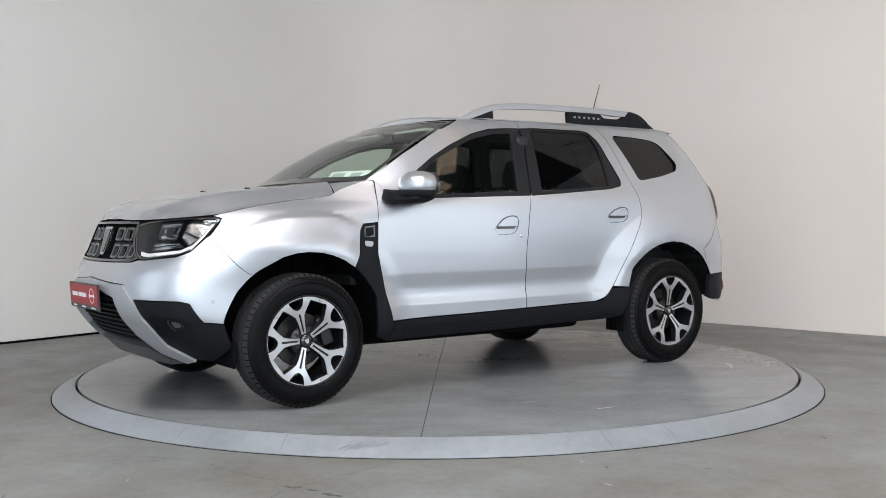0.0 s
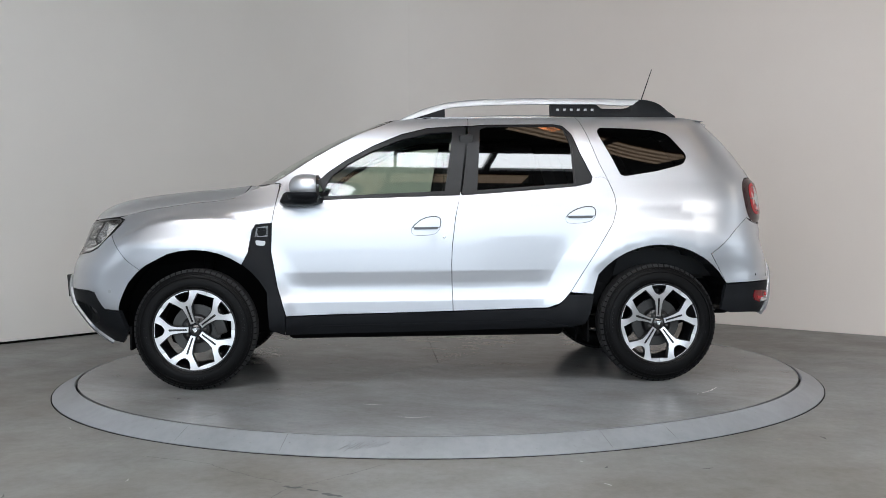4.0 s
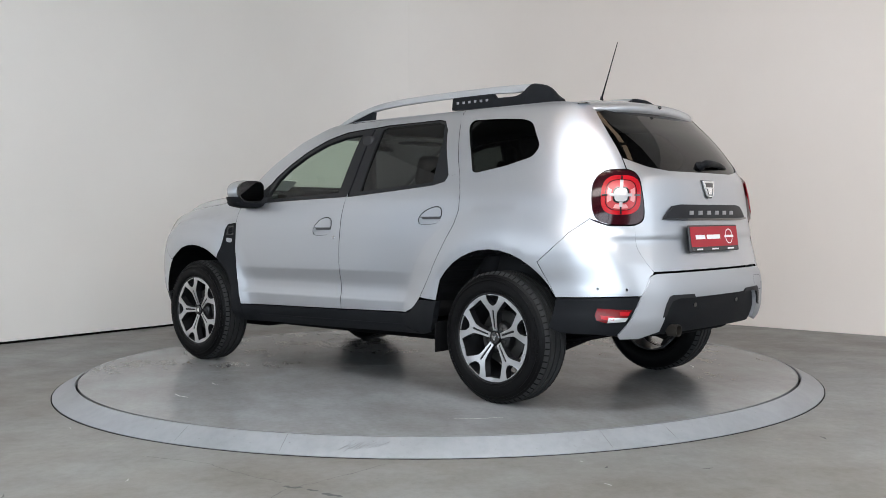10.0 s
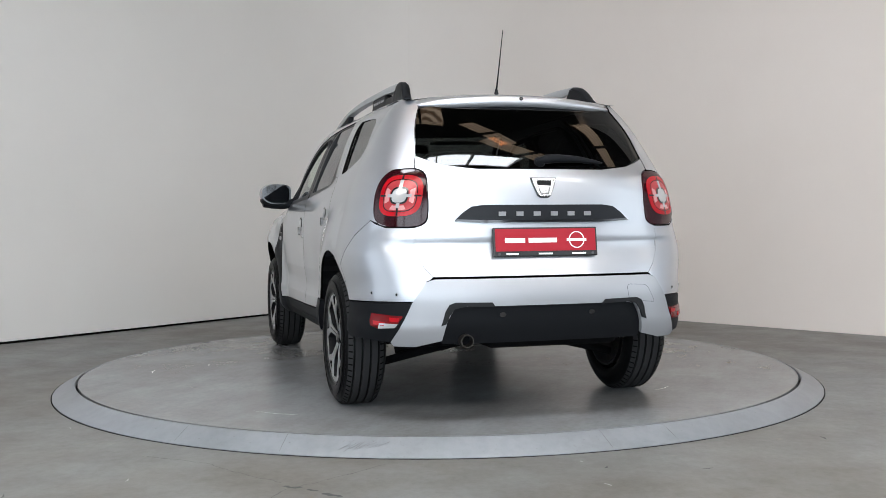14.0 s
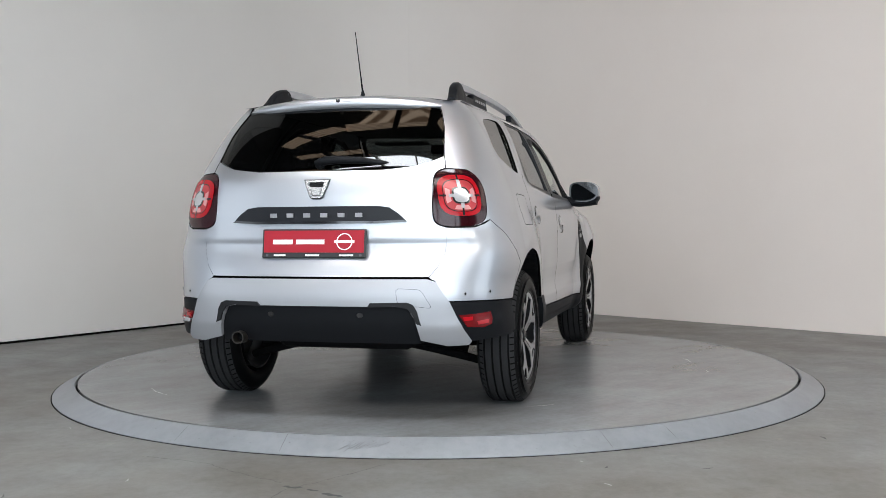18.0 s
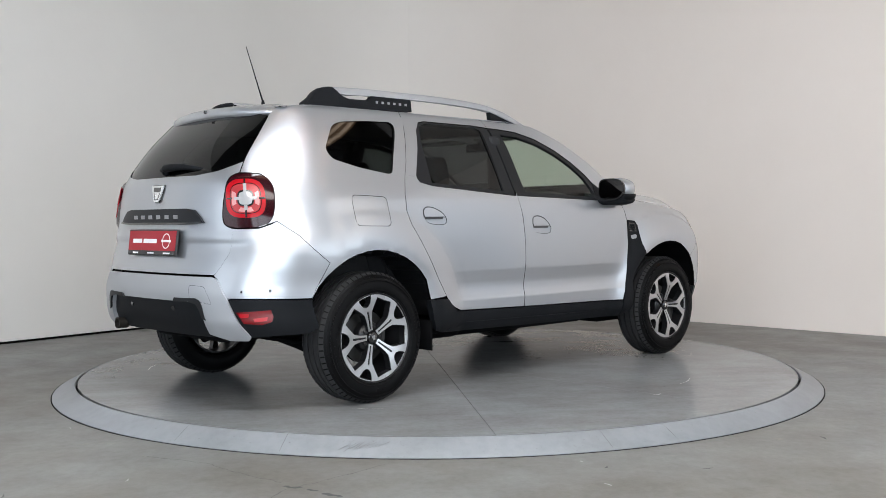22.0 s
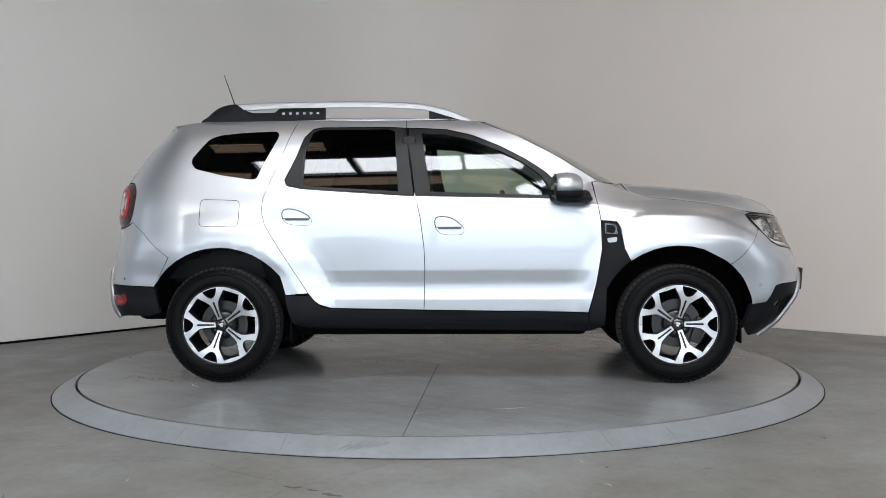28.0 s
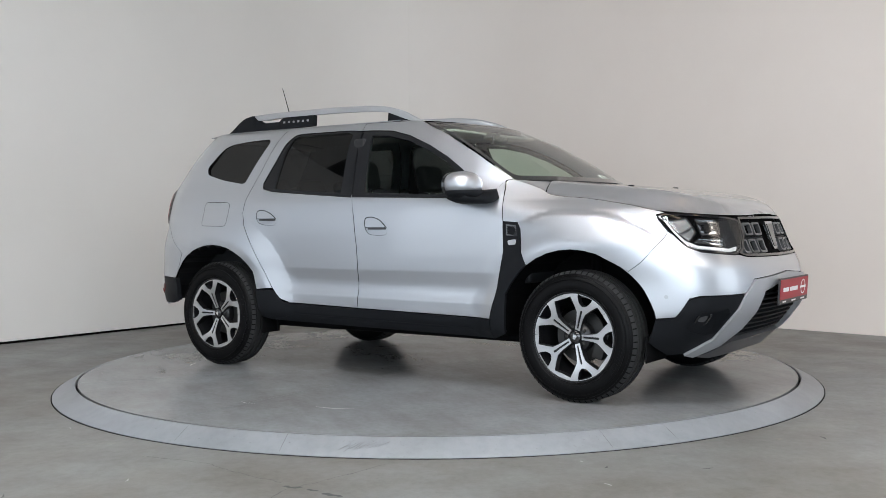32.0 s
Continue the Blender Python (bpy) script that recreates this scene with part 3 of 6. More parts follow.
for pts, w in (([(-0.72, -3.10), (-0.63, -2.99), (-0.571, -2.85), (-0.487, -2.788), (-0.36, -2.644), (-0.211, -2.479)], 0.003), ([(-1.30, -2.30), (-1.115, -2.38), (-0.983, -2.449), (-0.881, -2.559), (-0.769, -2.656), (-0.602, -2.784)], 0.003), ([(-0.600, -2.822), (-0.575, -2.845), (-0.548, -2.850), (-0.530, -2.842)], 0.022), ([(-0.505, -2.880), (-0.485, -2.895), (-0.462, -2.900)], 0.016), ([(-0.440, -2.935), (-0.404, -2.962), (-0.36, -2.985)], 0.022)):
    fine_pts = []
    for p, q in zip(pts, pts[1:]):
        fine_pts += [(p[0] + (q[0] - p[0]) * k / 5 + crack.uniform(-0.006, 0.006), p[1] + (q[1] - p[1]) * k / 5 + crack.uniform(-0.006, 0.006)) for k in range(5)]
    tagged(mark("floor_crack", None, SCUFF, fine_pts + [pts[-1]], w, FLOOR_Z + 0.0012, "thin dark crack in the concrete floor"), category="crack", kind="structure")
for k in range(26):
    r, a = crack.uniform(2.5, 4.0), crack.uniform(-60, 60)
    x, y = polar(r, a)
    l, d = crack.uniform(0.015, 0.07), crack.uniform(0, 3.1)
    pts = [(x, y), (x + l * 0.5 * math.cos(d), y + l * 0.5 * math.sin(d)), (x + l * math.cos(d + 0.2), y + l * math.sin(d + 0.2))]
    tagged(mark("floor_chip", None, CHIP if k % 2 else SCUFF, pts, crack.uniform(0.006, 0.014), FLOOR_Z + 0.0012, "small chip in the floor paint"), category="chip", kind="structure")
# scrapes on the turning deck
for k in range(16):
    r, a = crack.uniform(0.5, 2.15), crack.uniform(0, 360)
    l = crack.uniform(3, 12)
    mark("deck_scrape", deck, SCUFF if k % 3 else CHIP, [polar(r, a), polar(r + 0.01, a + l / 2), polar(r - 0.005, a + l)], crack.uniform(0.002, 0.006), 0.0012, "thin scrape in the deck paint")


# ---- the car: its surfaces (x forward, y to its left, z up, origin on the deck midway between the axles) ----
AXLE, HUB_Z = 1.3365, 0.335
mid_half = curve_of((0.2, 0.77), (0.30, 0.795), (0.36, 0.828), (0.42, 0.838), (0.458, 0.840), (0.472, 0.839), (0.488, 0.8350), (0.52, 0.8325), (0.62, 0.833), (0.74, 0.846), (0.86, 0.852), (0.98, 0.848), (1.06, 0.838),
                    (1.12, 0.820), (1.17, 0.800), (1.30, 0.751), (1.43, 0.694), (1.52, 0.634), (1.56, 0.590), (1.585, 0.535))
front_half = curve_of((0.2, 0.77), (0.36, 0.828), (0.62, 0.840), (0.80, 0.850), (0.90, 0.846), (0.96, 0.832), (1.00, 0.806), (1.03, 0.772), (1.07, 0.722), (1.20, 0.66), (1.6, 0.55))
nose_x = curve_of((0.22, 1.93), (0.28, 1.99), (0.34, 2.05), (0.42, 2.115), (0.50, 2.165), (0.58, 2.175), (0.67, 2.165), (0.72, 2.150), (0.80, 2.105), (0.88, 2.080), (0.97, 2.045), (1.02, 2.01), (1.08, 1.96))
tail_x = curve_of((0.30, -2.06), (0.40, -2.125), (0.47, -2.150), (0.60, -2.160), (0.66, -2.150), (0.70, -2.140), (0.76, -2.131), (0.93, -2.105), (1.00, -2.100), (1.15, -2.083), (1.19, -2.066), (1.28, -2.016), (1.40, -1.921), (1.50, -1.815), (1.55, -1.765), (1.60, -1.73))
nose_k1 = curve_of((0.3, 0.86), (0.7, 0.84), (0.9, 0.72), (1.05, 0.60))
nose_k2 = curve_of((0.3, 0.66), (0.7, 0.68), (0.9, 0.74), (1.05, 0.78))
tail_k1 = curve_of((0.3, 0.86), (0.7, 0.84), (0.95, 0.76), (1.6, 0.74))
tail_k2 = curve_of((0.3, 0.75), (0.9, 0.76), (1.0, 0.81), (1.17, 0.81), (1.3, 0.75), (1.6, 0.75))
S_NOSE, L_NOSE, S_TAIL, L_TAIL = 1.35, 1.30, -1.55, 1.25


def pane_half(z):
    """The gently bowed line of the side glass."""
    return 0.751 - 0.383 * (z - 1.30) - 0.255 * ((z - 1.22) ** 2 - 0.0064)


def half_width(x, z, pane=False):
    """The car's half width, with the flares over the wheels."""
    a = step(0.62, 1.42, x)
    y = pane_half(z) if pane else mid_half(z) * (1 - a) + front_half(z) * a
    up = step(1.02, 1.2, z)
    y = y - 0.045 * step(0.1, 1.0, x) * up - (0.008 if pane else 0.02 * step(1.2, 1.5, z)) * step(-0.9, -1.6, x)
    for ax, h in ((AXLE, 0.042), (-AXLE, 0.048)):
        r = np.hypot(x - ax, z - HUB_Z)
        rise = np.clip((0.69 - r) / 0.18, 0, 1) if ax < 0 else step(0.60, 0.47, r)
        y = y + h * (0.5 * rise + 0.5 * step(0.76 if ax < 0 else 0.68, 0.49, r)) * step(0.22, 0.36, z)
    # the rear flank swells over the wheel
    y = y + 0.007 * np.exp(-((x + 1.35) / 0.42) ** 2 - ((z - 0.98) / 0.13) ** 2)
    # pressed band along the foot of the doors: a crease, a turn inwards, and a flare out to a second crease
    if not pane:
        foot = np.interp(z, [0.42, 0.491, 0.497, 0.512, 0.530, 0.550, 0.570, 0.596, 0.658, 0.666, 0.70, 0.74, 0.78, 0.82, 0.86],
                         [0.839, 0.8430, 0.8420, 0.8375, 0.8338, 0.8318, 0.8315, 0.8342, 0.8455, 0.8464, 0.8480, 0.8494, 0.8505, 0.8514, 0.8520])
        y = y + (foot - mid_half(z)) * ((z > 0.42) & (z < 0.86)) * step(-0.82, -0.62, x) * step(1.00, 0.72, x)
    # hollow of the door before the rear wheel
    y = y - 0.008 * np.exp(-((x + 0.55) / 0.24) ** 2 - ((z - 0.66) / 0.16) ** 2)
    return y


def pane_skin(x, z):
    """The side glass; x runs along the car."""
    x, z = np.broadcast_arrays(np.asarray(x, float), np.asarray(z, float))
    return np.stack([x, half_width(x, z, True), z], -1)


def skin(s, z):
    """The side, wrapped round nose and tail; s is x along the side and runs on round the corners to the middle."""
    s, z = np.broadcast_arrays(np.asarray(s, float), np.asarray(z, float))
    flip = np.where((s > S_NOSE + L_NOSE) | (s < S_TAIL - L_TAIL), -1.0, 1.0)
    s = np.where(s > S_NOSE + L_NOSE, 2 * (S_NOSE + L_NOSE) - s, np.where(s < S_TAIL - L_TAIL, 2 * (S_TAIL - L_TAIL) - s, s))
    c = np.clip(s, S_TAIL, S_NOSE)
    y = half_width(c, z)
    x = c.copy()
    out = []
    for s0, L, xe, k1, k2, sgn in ((S_NOSE, L_NOSE, nose_x(z), nose_k1(z), nose_k2(z), 1), (S_TAIL, L_TAIL, tail_x(z), tail_k1(z), tail_k2(z), -1)):
        v = np.maximum((s - s0) * sgn / L, 0)
        b0, b1, b2, b3 = (1 - v) ** 3, 3 * (1 - v) ** 2 * v, 3 * (1 - v) * v ** 2, v ** 3
        w = v > 0
        bx = s0 * (b0 + b1 + b2 + b3) + (xe - s0) * (b1 * k1 + b2 + b3)
        by = y * (b0 + b1 + b2 * k2)
        x, y = np.where(w, bx, x), np.where(w, by, y)
    # crease across the tail, under which the panel lies back
    zc = 0.866
    x = x + 0.012 * step(zc + 0.012, zc - 0.030, z) * step(0.68, 0.82, z) * step(0.80, 0.64, y) * (x < -1.85)
    # shoulder over the front wheel: a ledge along a curved crest
    zf = np.interp(s, [0.95, 1.09, 1.17, 1.26, 1.38, 1.49, 1.60, 1.70, 1.80], [0.925, 0.970, 0.994, 1.002, 0.996, 0.980, 0.953, 0.904, 0.850])
    y = y + 0.015 * step(zf + 0.012, zf - 0.026, z) * step(zf - 0.36, zf - 0.05, z) * step(0.95, 1.12, s) * step(1.84, 1.68, s)
    return np.stack([x, y * flip, z], -1)


def s_at_x(x, z):
    """The s at which the skin has that x, at height z."""
    g = np.linspace(S_TAIL - 0.75 * L_TAIL, S_NOSE + 0.75 * L_NOSE, 700)
    return float(np.interp(x, skin(g, np.full(700, z))[:, 0], g))


def s_at_y(y, z, front):
    """The s at which the skin, at nose or tail, has that half width."""
    if front:
        g = np.linspace(S_NOSE + L_NOSE, S_NOSE + 0.05, 400)
    else:
        g = np.linspace(S_TAIL - L_TAIL, S_TAIL - 0.05, 400)
    return float(np.interp(y, skin(g, np.full(400, z))[:, 1], g))


def X(*pts):
    """Outline points given as (x, z) on the flank."""
    return [(s_at_x(x, z), z) for x, z in pts]


def TAIL(*pts):
    return [(s_at_y(y, z, False), z) for y, z in pts]


def arc(cx, r, a0, a1, n=14, cz=HUB_Z):
    return [(cx + r * math.cos(radians(a0 + (a1 - a0) * i / n)), cz + r * math.sin(radians(a0 + (a1 - a0) * i / n))) for i in range(n + 1)]


hood_edge_z = curve_of((0.85, 1.13), (1.0, 1.120), (1.10, 1.096), (1.17, 1.080), (1.336, 1.064), (1.67, 1.020), (1.80, 0.995), (2.0, 0.980), (2.3, 0.967), (2.65, 0.964))
hood_mid_z = curve_of((0.85, 1.20), (0.95, 1.185), (1.18, 1.158), (1.44, 1.135), (1.73, 1.098), (1.87, 1.062), (1.98, 1.015), (2.03, 0.978), (2.1, 0.964))


def hood_half(x):
    e = hood_outline
    return np.interp(x, e[0], e[1])


_s = np.linspace(0.88, S_NOSE + L_NOSE, 160)
_e = skin(_s, hood_edge_z(_s))
hood_outline = (_e[:, 0], _e[:, 1])


def hood_skin(x, y):
    q = np.clip(np.abs(y) / np.maximum(hood_half(x), 0.05), 0, 1.05)
    ze = np.interp(x, _e[:, 0], _e[:, 2])
    zc = np.maximum(hood_mid_z(x), ze)
    lift = 1 - step(0.72, 1.0, q) * 0.92 - 0.08 * q * q
    return np.stack([x, y, ze + (zc - ze) * lift + 0.0 * y], -1)


screen_x = curve_of((0.0, 0.90), (0.35, 0.655), (0.7, 0.42), (1.0, 0.20))
screen_z = curve_of((0.0, 1.165), (0.35, 1.325), (0.7, 1.455), (1.0, 1.545))


def screen_skin(a, b):
    """The windscreen: a across from -1 to 1, b from cowl to roof."""
    xe, ze = screen_x(b), screen_z(b)
    ye = half_width(xe, ze) - 0.008
    q = 1 - np.abs(a) ** 2.2
    return np.stack([xe + (0.17 - 0.06 * b) * q, a * ye, ze + (0.002 + 0.010 * b) * q], -1)


roof_mid_z = curve_of((-1.80, 1.568), (-1.5, 1.596), (-0.9, 1.612), (-0.2, 1.606), (0.2, 1.570), (0.34, 1.554))


def roof_skin(x, y):
    ye = 0.585
    q = np.clip(np.abs(y) / ye, 0, 1.1)
    ze = 1.562 - 0.018 * step(0.02, 0.33, x) - 0.020 * step(-1.48, -1.72, x)
    return np.stack([x, y, ze + (roof_mid_z(x) - 0.006 * step(0.02, 0.33, x) - ze) * (1 - q ** 2.6)], -1)


car = empty("car", "silver estate off-roader with black lower cladding and roof rails", "car")
both = (False, True)
G = 0.0021

# outlines on the flank, (x, z)
DOOR_SPLIT = [(-0.245, 1.545), (-0.236, 1.47), (-0.183, 1.12), (-0.151, 0.971), (-0.130, 0.80), (-0.126, 0.70), (-0.128, 0.591), (-0.133, 0.428)]
REAR_SEAM = [(-0.918, 1.545), (-0.955, 1.45), (-1.010, 1.28), (-1.055, 1.177), (-1.084, 1.094), (-1.092, 1.01), (-1.067, 0.929), (-0.99, 0.805), (-0.815, 0.530)]
FRONT_SEAM = [(0.855, 1.172), (0.875, 1.08), (0.889, 1.012), (0.899, 0.946), (0.905, 0.78), (0.871, 0.582), (0.823, 0.412)]

front_belt = [(0.70, 1.073), (0.40, 1.083), (-0.176, 1.098)]
rear_belt = [(-0.190, 1.097), (-0.55, 1.122), (-0.862, 1.146), (-0.946, 1.164), (-0.964, 1.19)]
front_door_o = front_belt + DOOR_SPLIT[2:] + FRONT_SEAM[::-1][:-1] + [(0.855, 1.165), (0.80, 1.10)]
FD_FRAME = [(-0.180, 1.100), (-0.228, 1.43), (-0.232, 1.512), (-0.16, 1.510), (0.0, 1.499), (0.15, 1.462), (0.32, 1.392), (0.46, 1.318), (0.58, 1.238), (0.655, 1.165), (0.70, 1.076), (0.40, 1.085)]
FD_GLASS = [(-0.092, 1.125), (-0.150, 1.478), (-0.012, 1.470), (0.156, 1.430), (0.323, 1.362), (0.454, 1.292), (0.552, 1.220), (0.595, 1.160), (0.612, 1.100), (0.396, 1.105)]
RD_FRAME = [(-0.190, 1.100), (-0.240, 1.43), (-0.246, 1.512), (-0.351, 1.520), (-0.758, 1.522), (-0.812, 1.512), (-0.860, 1.460), (-0.898, 1.35), (-0.964, 1.19), (-0.946, 1.166), (-0.862, 1.149), (-0.55, 1.124)]
RD_GLASS = [(-0.282, 1.128), (-0.316, 1.494), (-0.351, 1.508), (-0.765, 1.510), (-0.815, 1.492), (-0.856, 1.390), (-0.860, 1.166)]
QUARTER_WIN = [(-1.544, 1.327), (-1.517, 1.275), (-1.347, 1.233), (-1.163, 1.205), (-1.133, 1.211), (-1.092, 1.309), (-1.025, 1.45), (-1.017, 1.482), (-1.038, 1.500), (-1.23, 1.494), (-1.381, 1.481), (-1.447, 1.457), (-1.493, 1.395)]
rear_arch = arc(-AXLE, 0.466, 31, 149)
front_arch = arc(AXLE, 0.462, 28, 152)

NOSE_MID, TAIL_MID = S_NOSE + L_NOSE, S_TAIL - L_TAIL
F_HANDLE = [(-0.066, 0.962), (-0.045, 0.975), (-0.005, 0.976), (0.045, 0.962), (0.085, 0.930), (0.106, 0.905), (0.103, 0.880), (0.088, 0.868), (0.0, 0.868), (-0.040, 0.880), (-0.064, 0.915)]
R_HANDLE = [(-0.968, 1.012), (-0.945, 1.028), (-0.900, 1.026), (-0.845, 1.008), (-0.802, 0.980), (-0.791, 0.955), (-0.798, 0.936), (-0.820, 0.930), (-0.900, 0.932), (-0.945, 0.945), (-0.968, 0.975)]
FUEL = soften([(-1.458, 1.088), (-1.222, 1.080), (-1.224, 0.924), (-1.458, 0.928)], 0.03)


def loop_round(pts, n=2):
    """A closed outline with its corners cut off again and again."""
    for _ in range(n):
        pts = [(p[0] * (1 - w) + q[0] * w, p[1] * (1 - w) + q[1] * w) for p, q in zip(pts, pts[1:] + pts[:1]) for w in (0.25, 0.75)]
    return pts


F_HANDLE, R_HANDLE = loop_round(F_HANDLE, 1), loop_round(R_HANDLE, 1)


def door_handle(door, outline, R):
    """A bowl pressed into the door with a pull handle across it."""
    sheet("handle_bowl", skin, X(*outline), SILVER, door, size=0.010, off=-0.002, bulge=-0.048, right=R, rim=0)
    top = max(p[1] for p in outline)
    low = min(p[1] for p in outline)
    cut = low + (top - low) * 0.40
    # the pull: the outline's upper part, cut off straight below
    grip = []
    for (x0, z0), (x1, z1) in zip(outline, outline[1:] + outline[:1]):
        if z0 >= cut:
            grip.append((x0, z0))
        if (z0 - cut) * (z1 - cut) < 0:
            w = (cut - z0) / (z1 - z0)
            grip.append((x0 + (x1 - x0) * w, cut))
    sheet("handle", skin, X(*inset(grip, 0.004)), SILVER, door, size=0.010, off=0.002, bulge=0.016, right=R, rim=0.005, label="silver pull handle")
    # shade between pull and bowl, drawn as a dark ring and a strip
    sheet("handle_gap_shade", skin, X(*grip), TRIM_DARK, door, holes=[X(*inset(grip, 0.004))], size=0.012, off=-0.0015, right=R, rim=0.004, label="dark ring for the shade in the gap round the handle")
    slot = [(x, z) for x, z in grip if z <= cut + 1e-6]
    a, b = min(p[0] for p in slot) + 0.008, max(p[0] for p in slot) - 0.008
    sheet("handle_shade", skin, X((a, cut + 0.004), (b, cut + 0.004), (b - 0.006, cut - 0.010), (a + 0.006, cut - 0.010)), TRIM_DARK, door, size=0.02, off=-0.010, right=R, rim=0)


def inset_out(pts, d=0.004):
    """The lamp's outer edge, moved away from the lamp."""
    return [(s + d, z + (0.004 if z > 1.18 else 0.0)) for s, z in pts]


def sym(half, mid):
    """A half outline, from the middle or side to the middle, made whole across the car's centre line."""
    return half + [(2 * mid - s, z) for s, z in reversed(half) if abs(s - mid) > 1e-6]


def chaikin(pts, n=2):
    """An open line of points with its corners rounded off."""
    for _ in range(n):
        new_pts = [pts[0]]
        for p, q in zip(pts, pts[1:]):
            new_pts += [(p[0] * 0.75 + q[0] * 0.25, p[1] * 0.75 + q[1] * 0.25), (p[0] * 0.25 + q[0] * 0.75, p[1] * 0.25 + q[1] * 0.75)]
        pts = new_pts + [pts[-1]]
    return pts


LAMP_IN = chaikin(TAIL((0.640, 1.193), (0.585, 1.192), (0.554, 1.165), (0.552, 1.06), (0.554, 0.965), (0.585, 0.930), (0.640, 0.924)))
LAMP_OUT = chaikin(X((-1.955, 1.193), (-1.900, 1.188), (-1.876, 1.140), (-1.882, 1.06), (-1.898, 0.975), (-1.925, 0.938), (-1.962, 0.926)))
lamp_o = LAMP_OUT + LAMP_IN[::-1]


for R in both:
    # doors, below the belt
    door = sheet("front_door", skin, X(*front_door_o), SILVER, car, holes=[X(*F_HANDLE)], size=0.014, gap=G, right=R)
    door_handle(door, F_HANDLE, R)
    if not R:
        lock = part("key_lock", revolve([(0.0, 0.0003), (0.0, 0.007), (-0.003, 0.009), (-0.01, 0.009)], 16), CHROME, door, "small round key lock")
        lock.location = tuple(skin(-0.084, 0.856) + np.array([0, 0.003, 0]))
    rear_door_o = rear_belt + [(-1.02, 1.20)] + REAR_SEAM[3:] + [(-0.78, 0.488), (-0.75, 0.464), (-0.684, 0.440)] + DOOR_SPLIT[::-1][:6]
    door = sheet("rear_door", skin, X(*rear_door_o), SILVER, car, holes=[X(*R_HANDLE)], size=0.014, gap=G, right=R)
    door_handle(door, R_HANDLE, R)
    # window frames and panes
    sheet("front_window_frame", skin, X(*FD_FRAME), PILLAR, car, holes=[X(*FD_GLASS)], size=0.04, off=-0.004, gap=0.001, right=R, rim=0.02, label="black window surround")
    sheet("rear_window_frame", skin, X(*RD_FRAME), PILLAR, car, holes=[X(*RD_GLASS)], size=0.04, off=-0.004, gap=0.001, right=R, rim=0.02, label="black window surround")
    sheet("front_side_glass", pane_skin, inset(FD_GLASS, -0.008), GLASS_CLEAR, car, size=0.05, off=-0.014, right=R, rim=0, label="clear green-tinted side glass")
    sheet("rear_side_glass", pane_skin, inset(RD_GLASS, -0.008), GLASS_DARK, car, size=0.05, off=-0.014, right=R, rim=0, label="dark privacy side glass")
    sheet("divider_bar", skin, X((-0.852, 1.15), (-0.849, 1.39), (-0.838, 1.44), (-0.862, 1.44), (-0.868, 1.15)), PILLAR, car, size=0.05, off=-0.006, right=R)
    # upper door frames and cant rail in body colour
    cant = [(0.70, 1.085), (0.80, 1.103), (0.856, 1.172), (0.893, 1.176), (0.655, 1.325), (0.42, 1.455), (0.20, 1.545), (0.10, 1.558), (-0.90, 1.572)] + REAR_SEAM[:4] + [(-1.02, 1.200), (-0.966, 1.192)] + RD_FRAME[7:1:-1] + FD_FRAME[2:10]
    sheet("side_frame", skin, X(*cant), SILVER, car, size=0.035, gap=0.0012, right=R)
    sheet("frame_seam", skin, X((-0.2445, 1.513), (-0.2475, 1.560), (-0.2505, 1.560), (-0.2475, 1.513)), GAP, car, size=0.03, off=0.0006, right=R, rim=0, label="dark joint between the doors")
    for line in (((0.705, 1.079), (0.80, 1.101), (0.852, 1.166)), ((-0.960, 1.190), (-1.020, 1.1995), (-1.050, 1.180))):
        up = [(x, z + 0.007) for x, z in line]
        low = [(x, z - 0.007) for x, z in reversed(line)]
        sheet("joint_filler", skin, X(*(up + low)), SILVER, car, size=0.03, off=-0.0008, right=R, rim=0)
    # rear quarter, round to the tailgate
    quarter_o = X((-0.90, 1.572), *REAR_SEAM, (-0.945, 0.520)) + X(*rear_arch[1:-1]) + X((-1.735, 0.572), (-1.64, 0.745), (-1.80, 0.888), (-1.885, 0.955)) + inset_out(LAMP_OUT)[::-1][1:] + [(LAMP_IN[0][0], 1.198), (-2.229, 1.198), (-2.202, 1.262), (-2.145, 1.395), (-2.112, 1.510), (-2.02, 1.548)] + X((-1.50, 1.572),)
    holes = [X(*soften(QUARTER_WIN, 0.03))] + ([X(*FUEL)] if R else [])
    quarter = sheet("rear_quarter", skin, quarter_o, SILVER, car, holes=holes, size=0.035, gap=0.0012, right=R)
    if R:
        sheet("fuel_flap", skin, X(*inset(FUEL, 0.0015)), SILVER, quarter, size=0.035, off=0.0, right=R, label="silver fuel filler flap")
    sheet("quarter_glass", pane_skin, inset(soften(QUARTER_WIN, 0.03), -0.006), GLASS_DARK, car, size=0.05, off=-0.012, right=R, rim=0, label="dark privacy quarter glass")
    # front fender
    fender_o = X(*FRONT_SEAM[1:4], (0.906, 0.945), (0.99, 0.938), (1.012, 0.905), (1.032, 0.779), (1.066, 0.712)) + X(*front_arch[::-1][3:10]) + X((1.642, 0.690)) + [(1.80, 0.857), (1.832, 0.885), (1.795, 0.945), (1.792, 0.972), (1.85, 0.984)]
    fender_o += [(s, float(hood_edge_z(s))) for s in np.linspace(1.80, 1.13, 16)] + X((1.115, 1.0935), (1.095, 1.104), (1.062, 1.122), (0.98, 1.150), (0.893, 1.175), (0.860, 1.172))
    sheet("front_fender", skin, fender_o, SILVER, car, size=0.018, gap=0.0012, right=R)
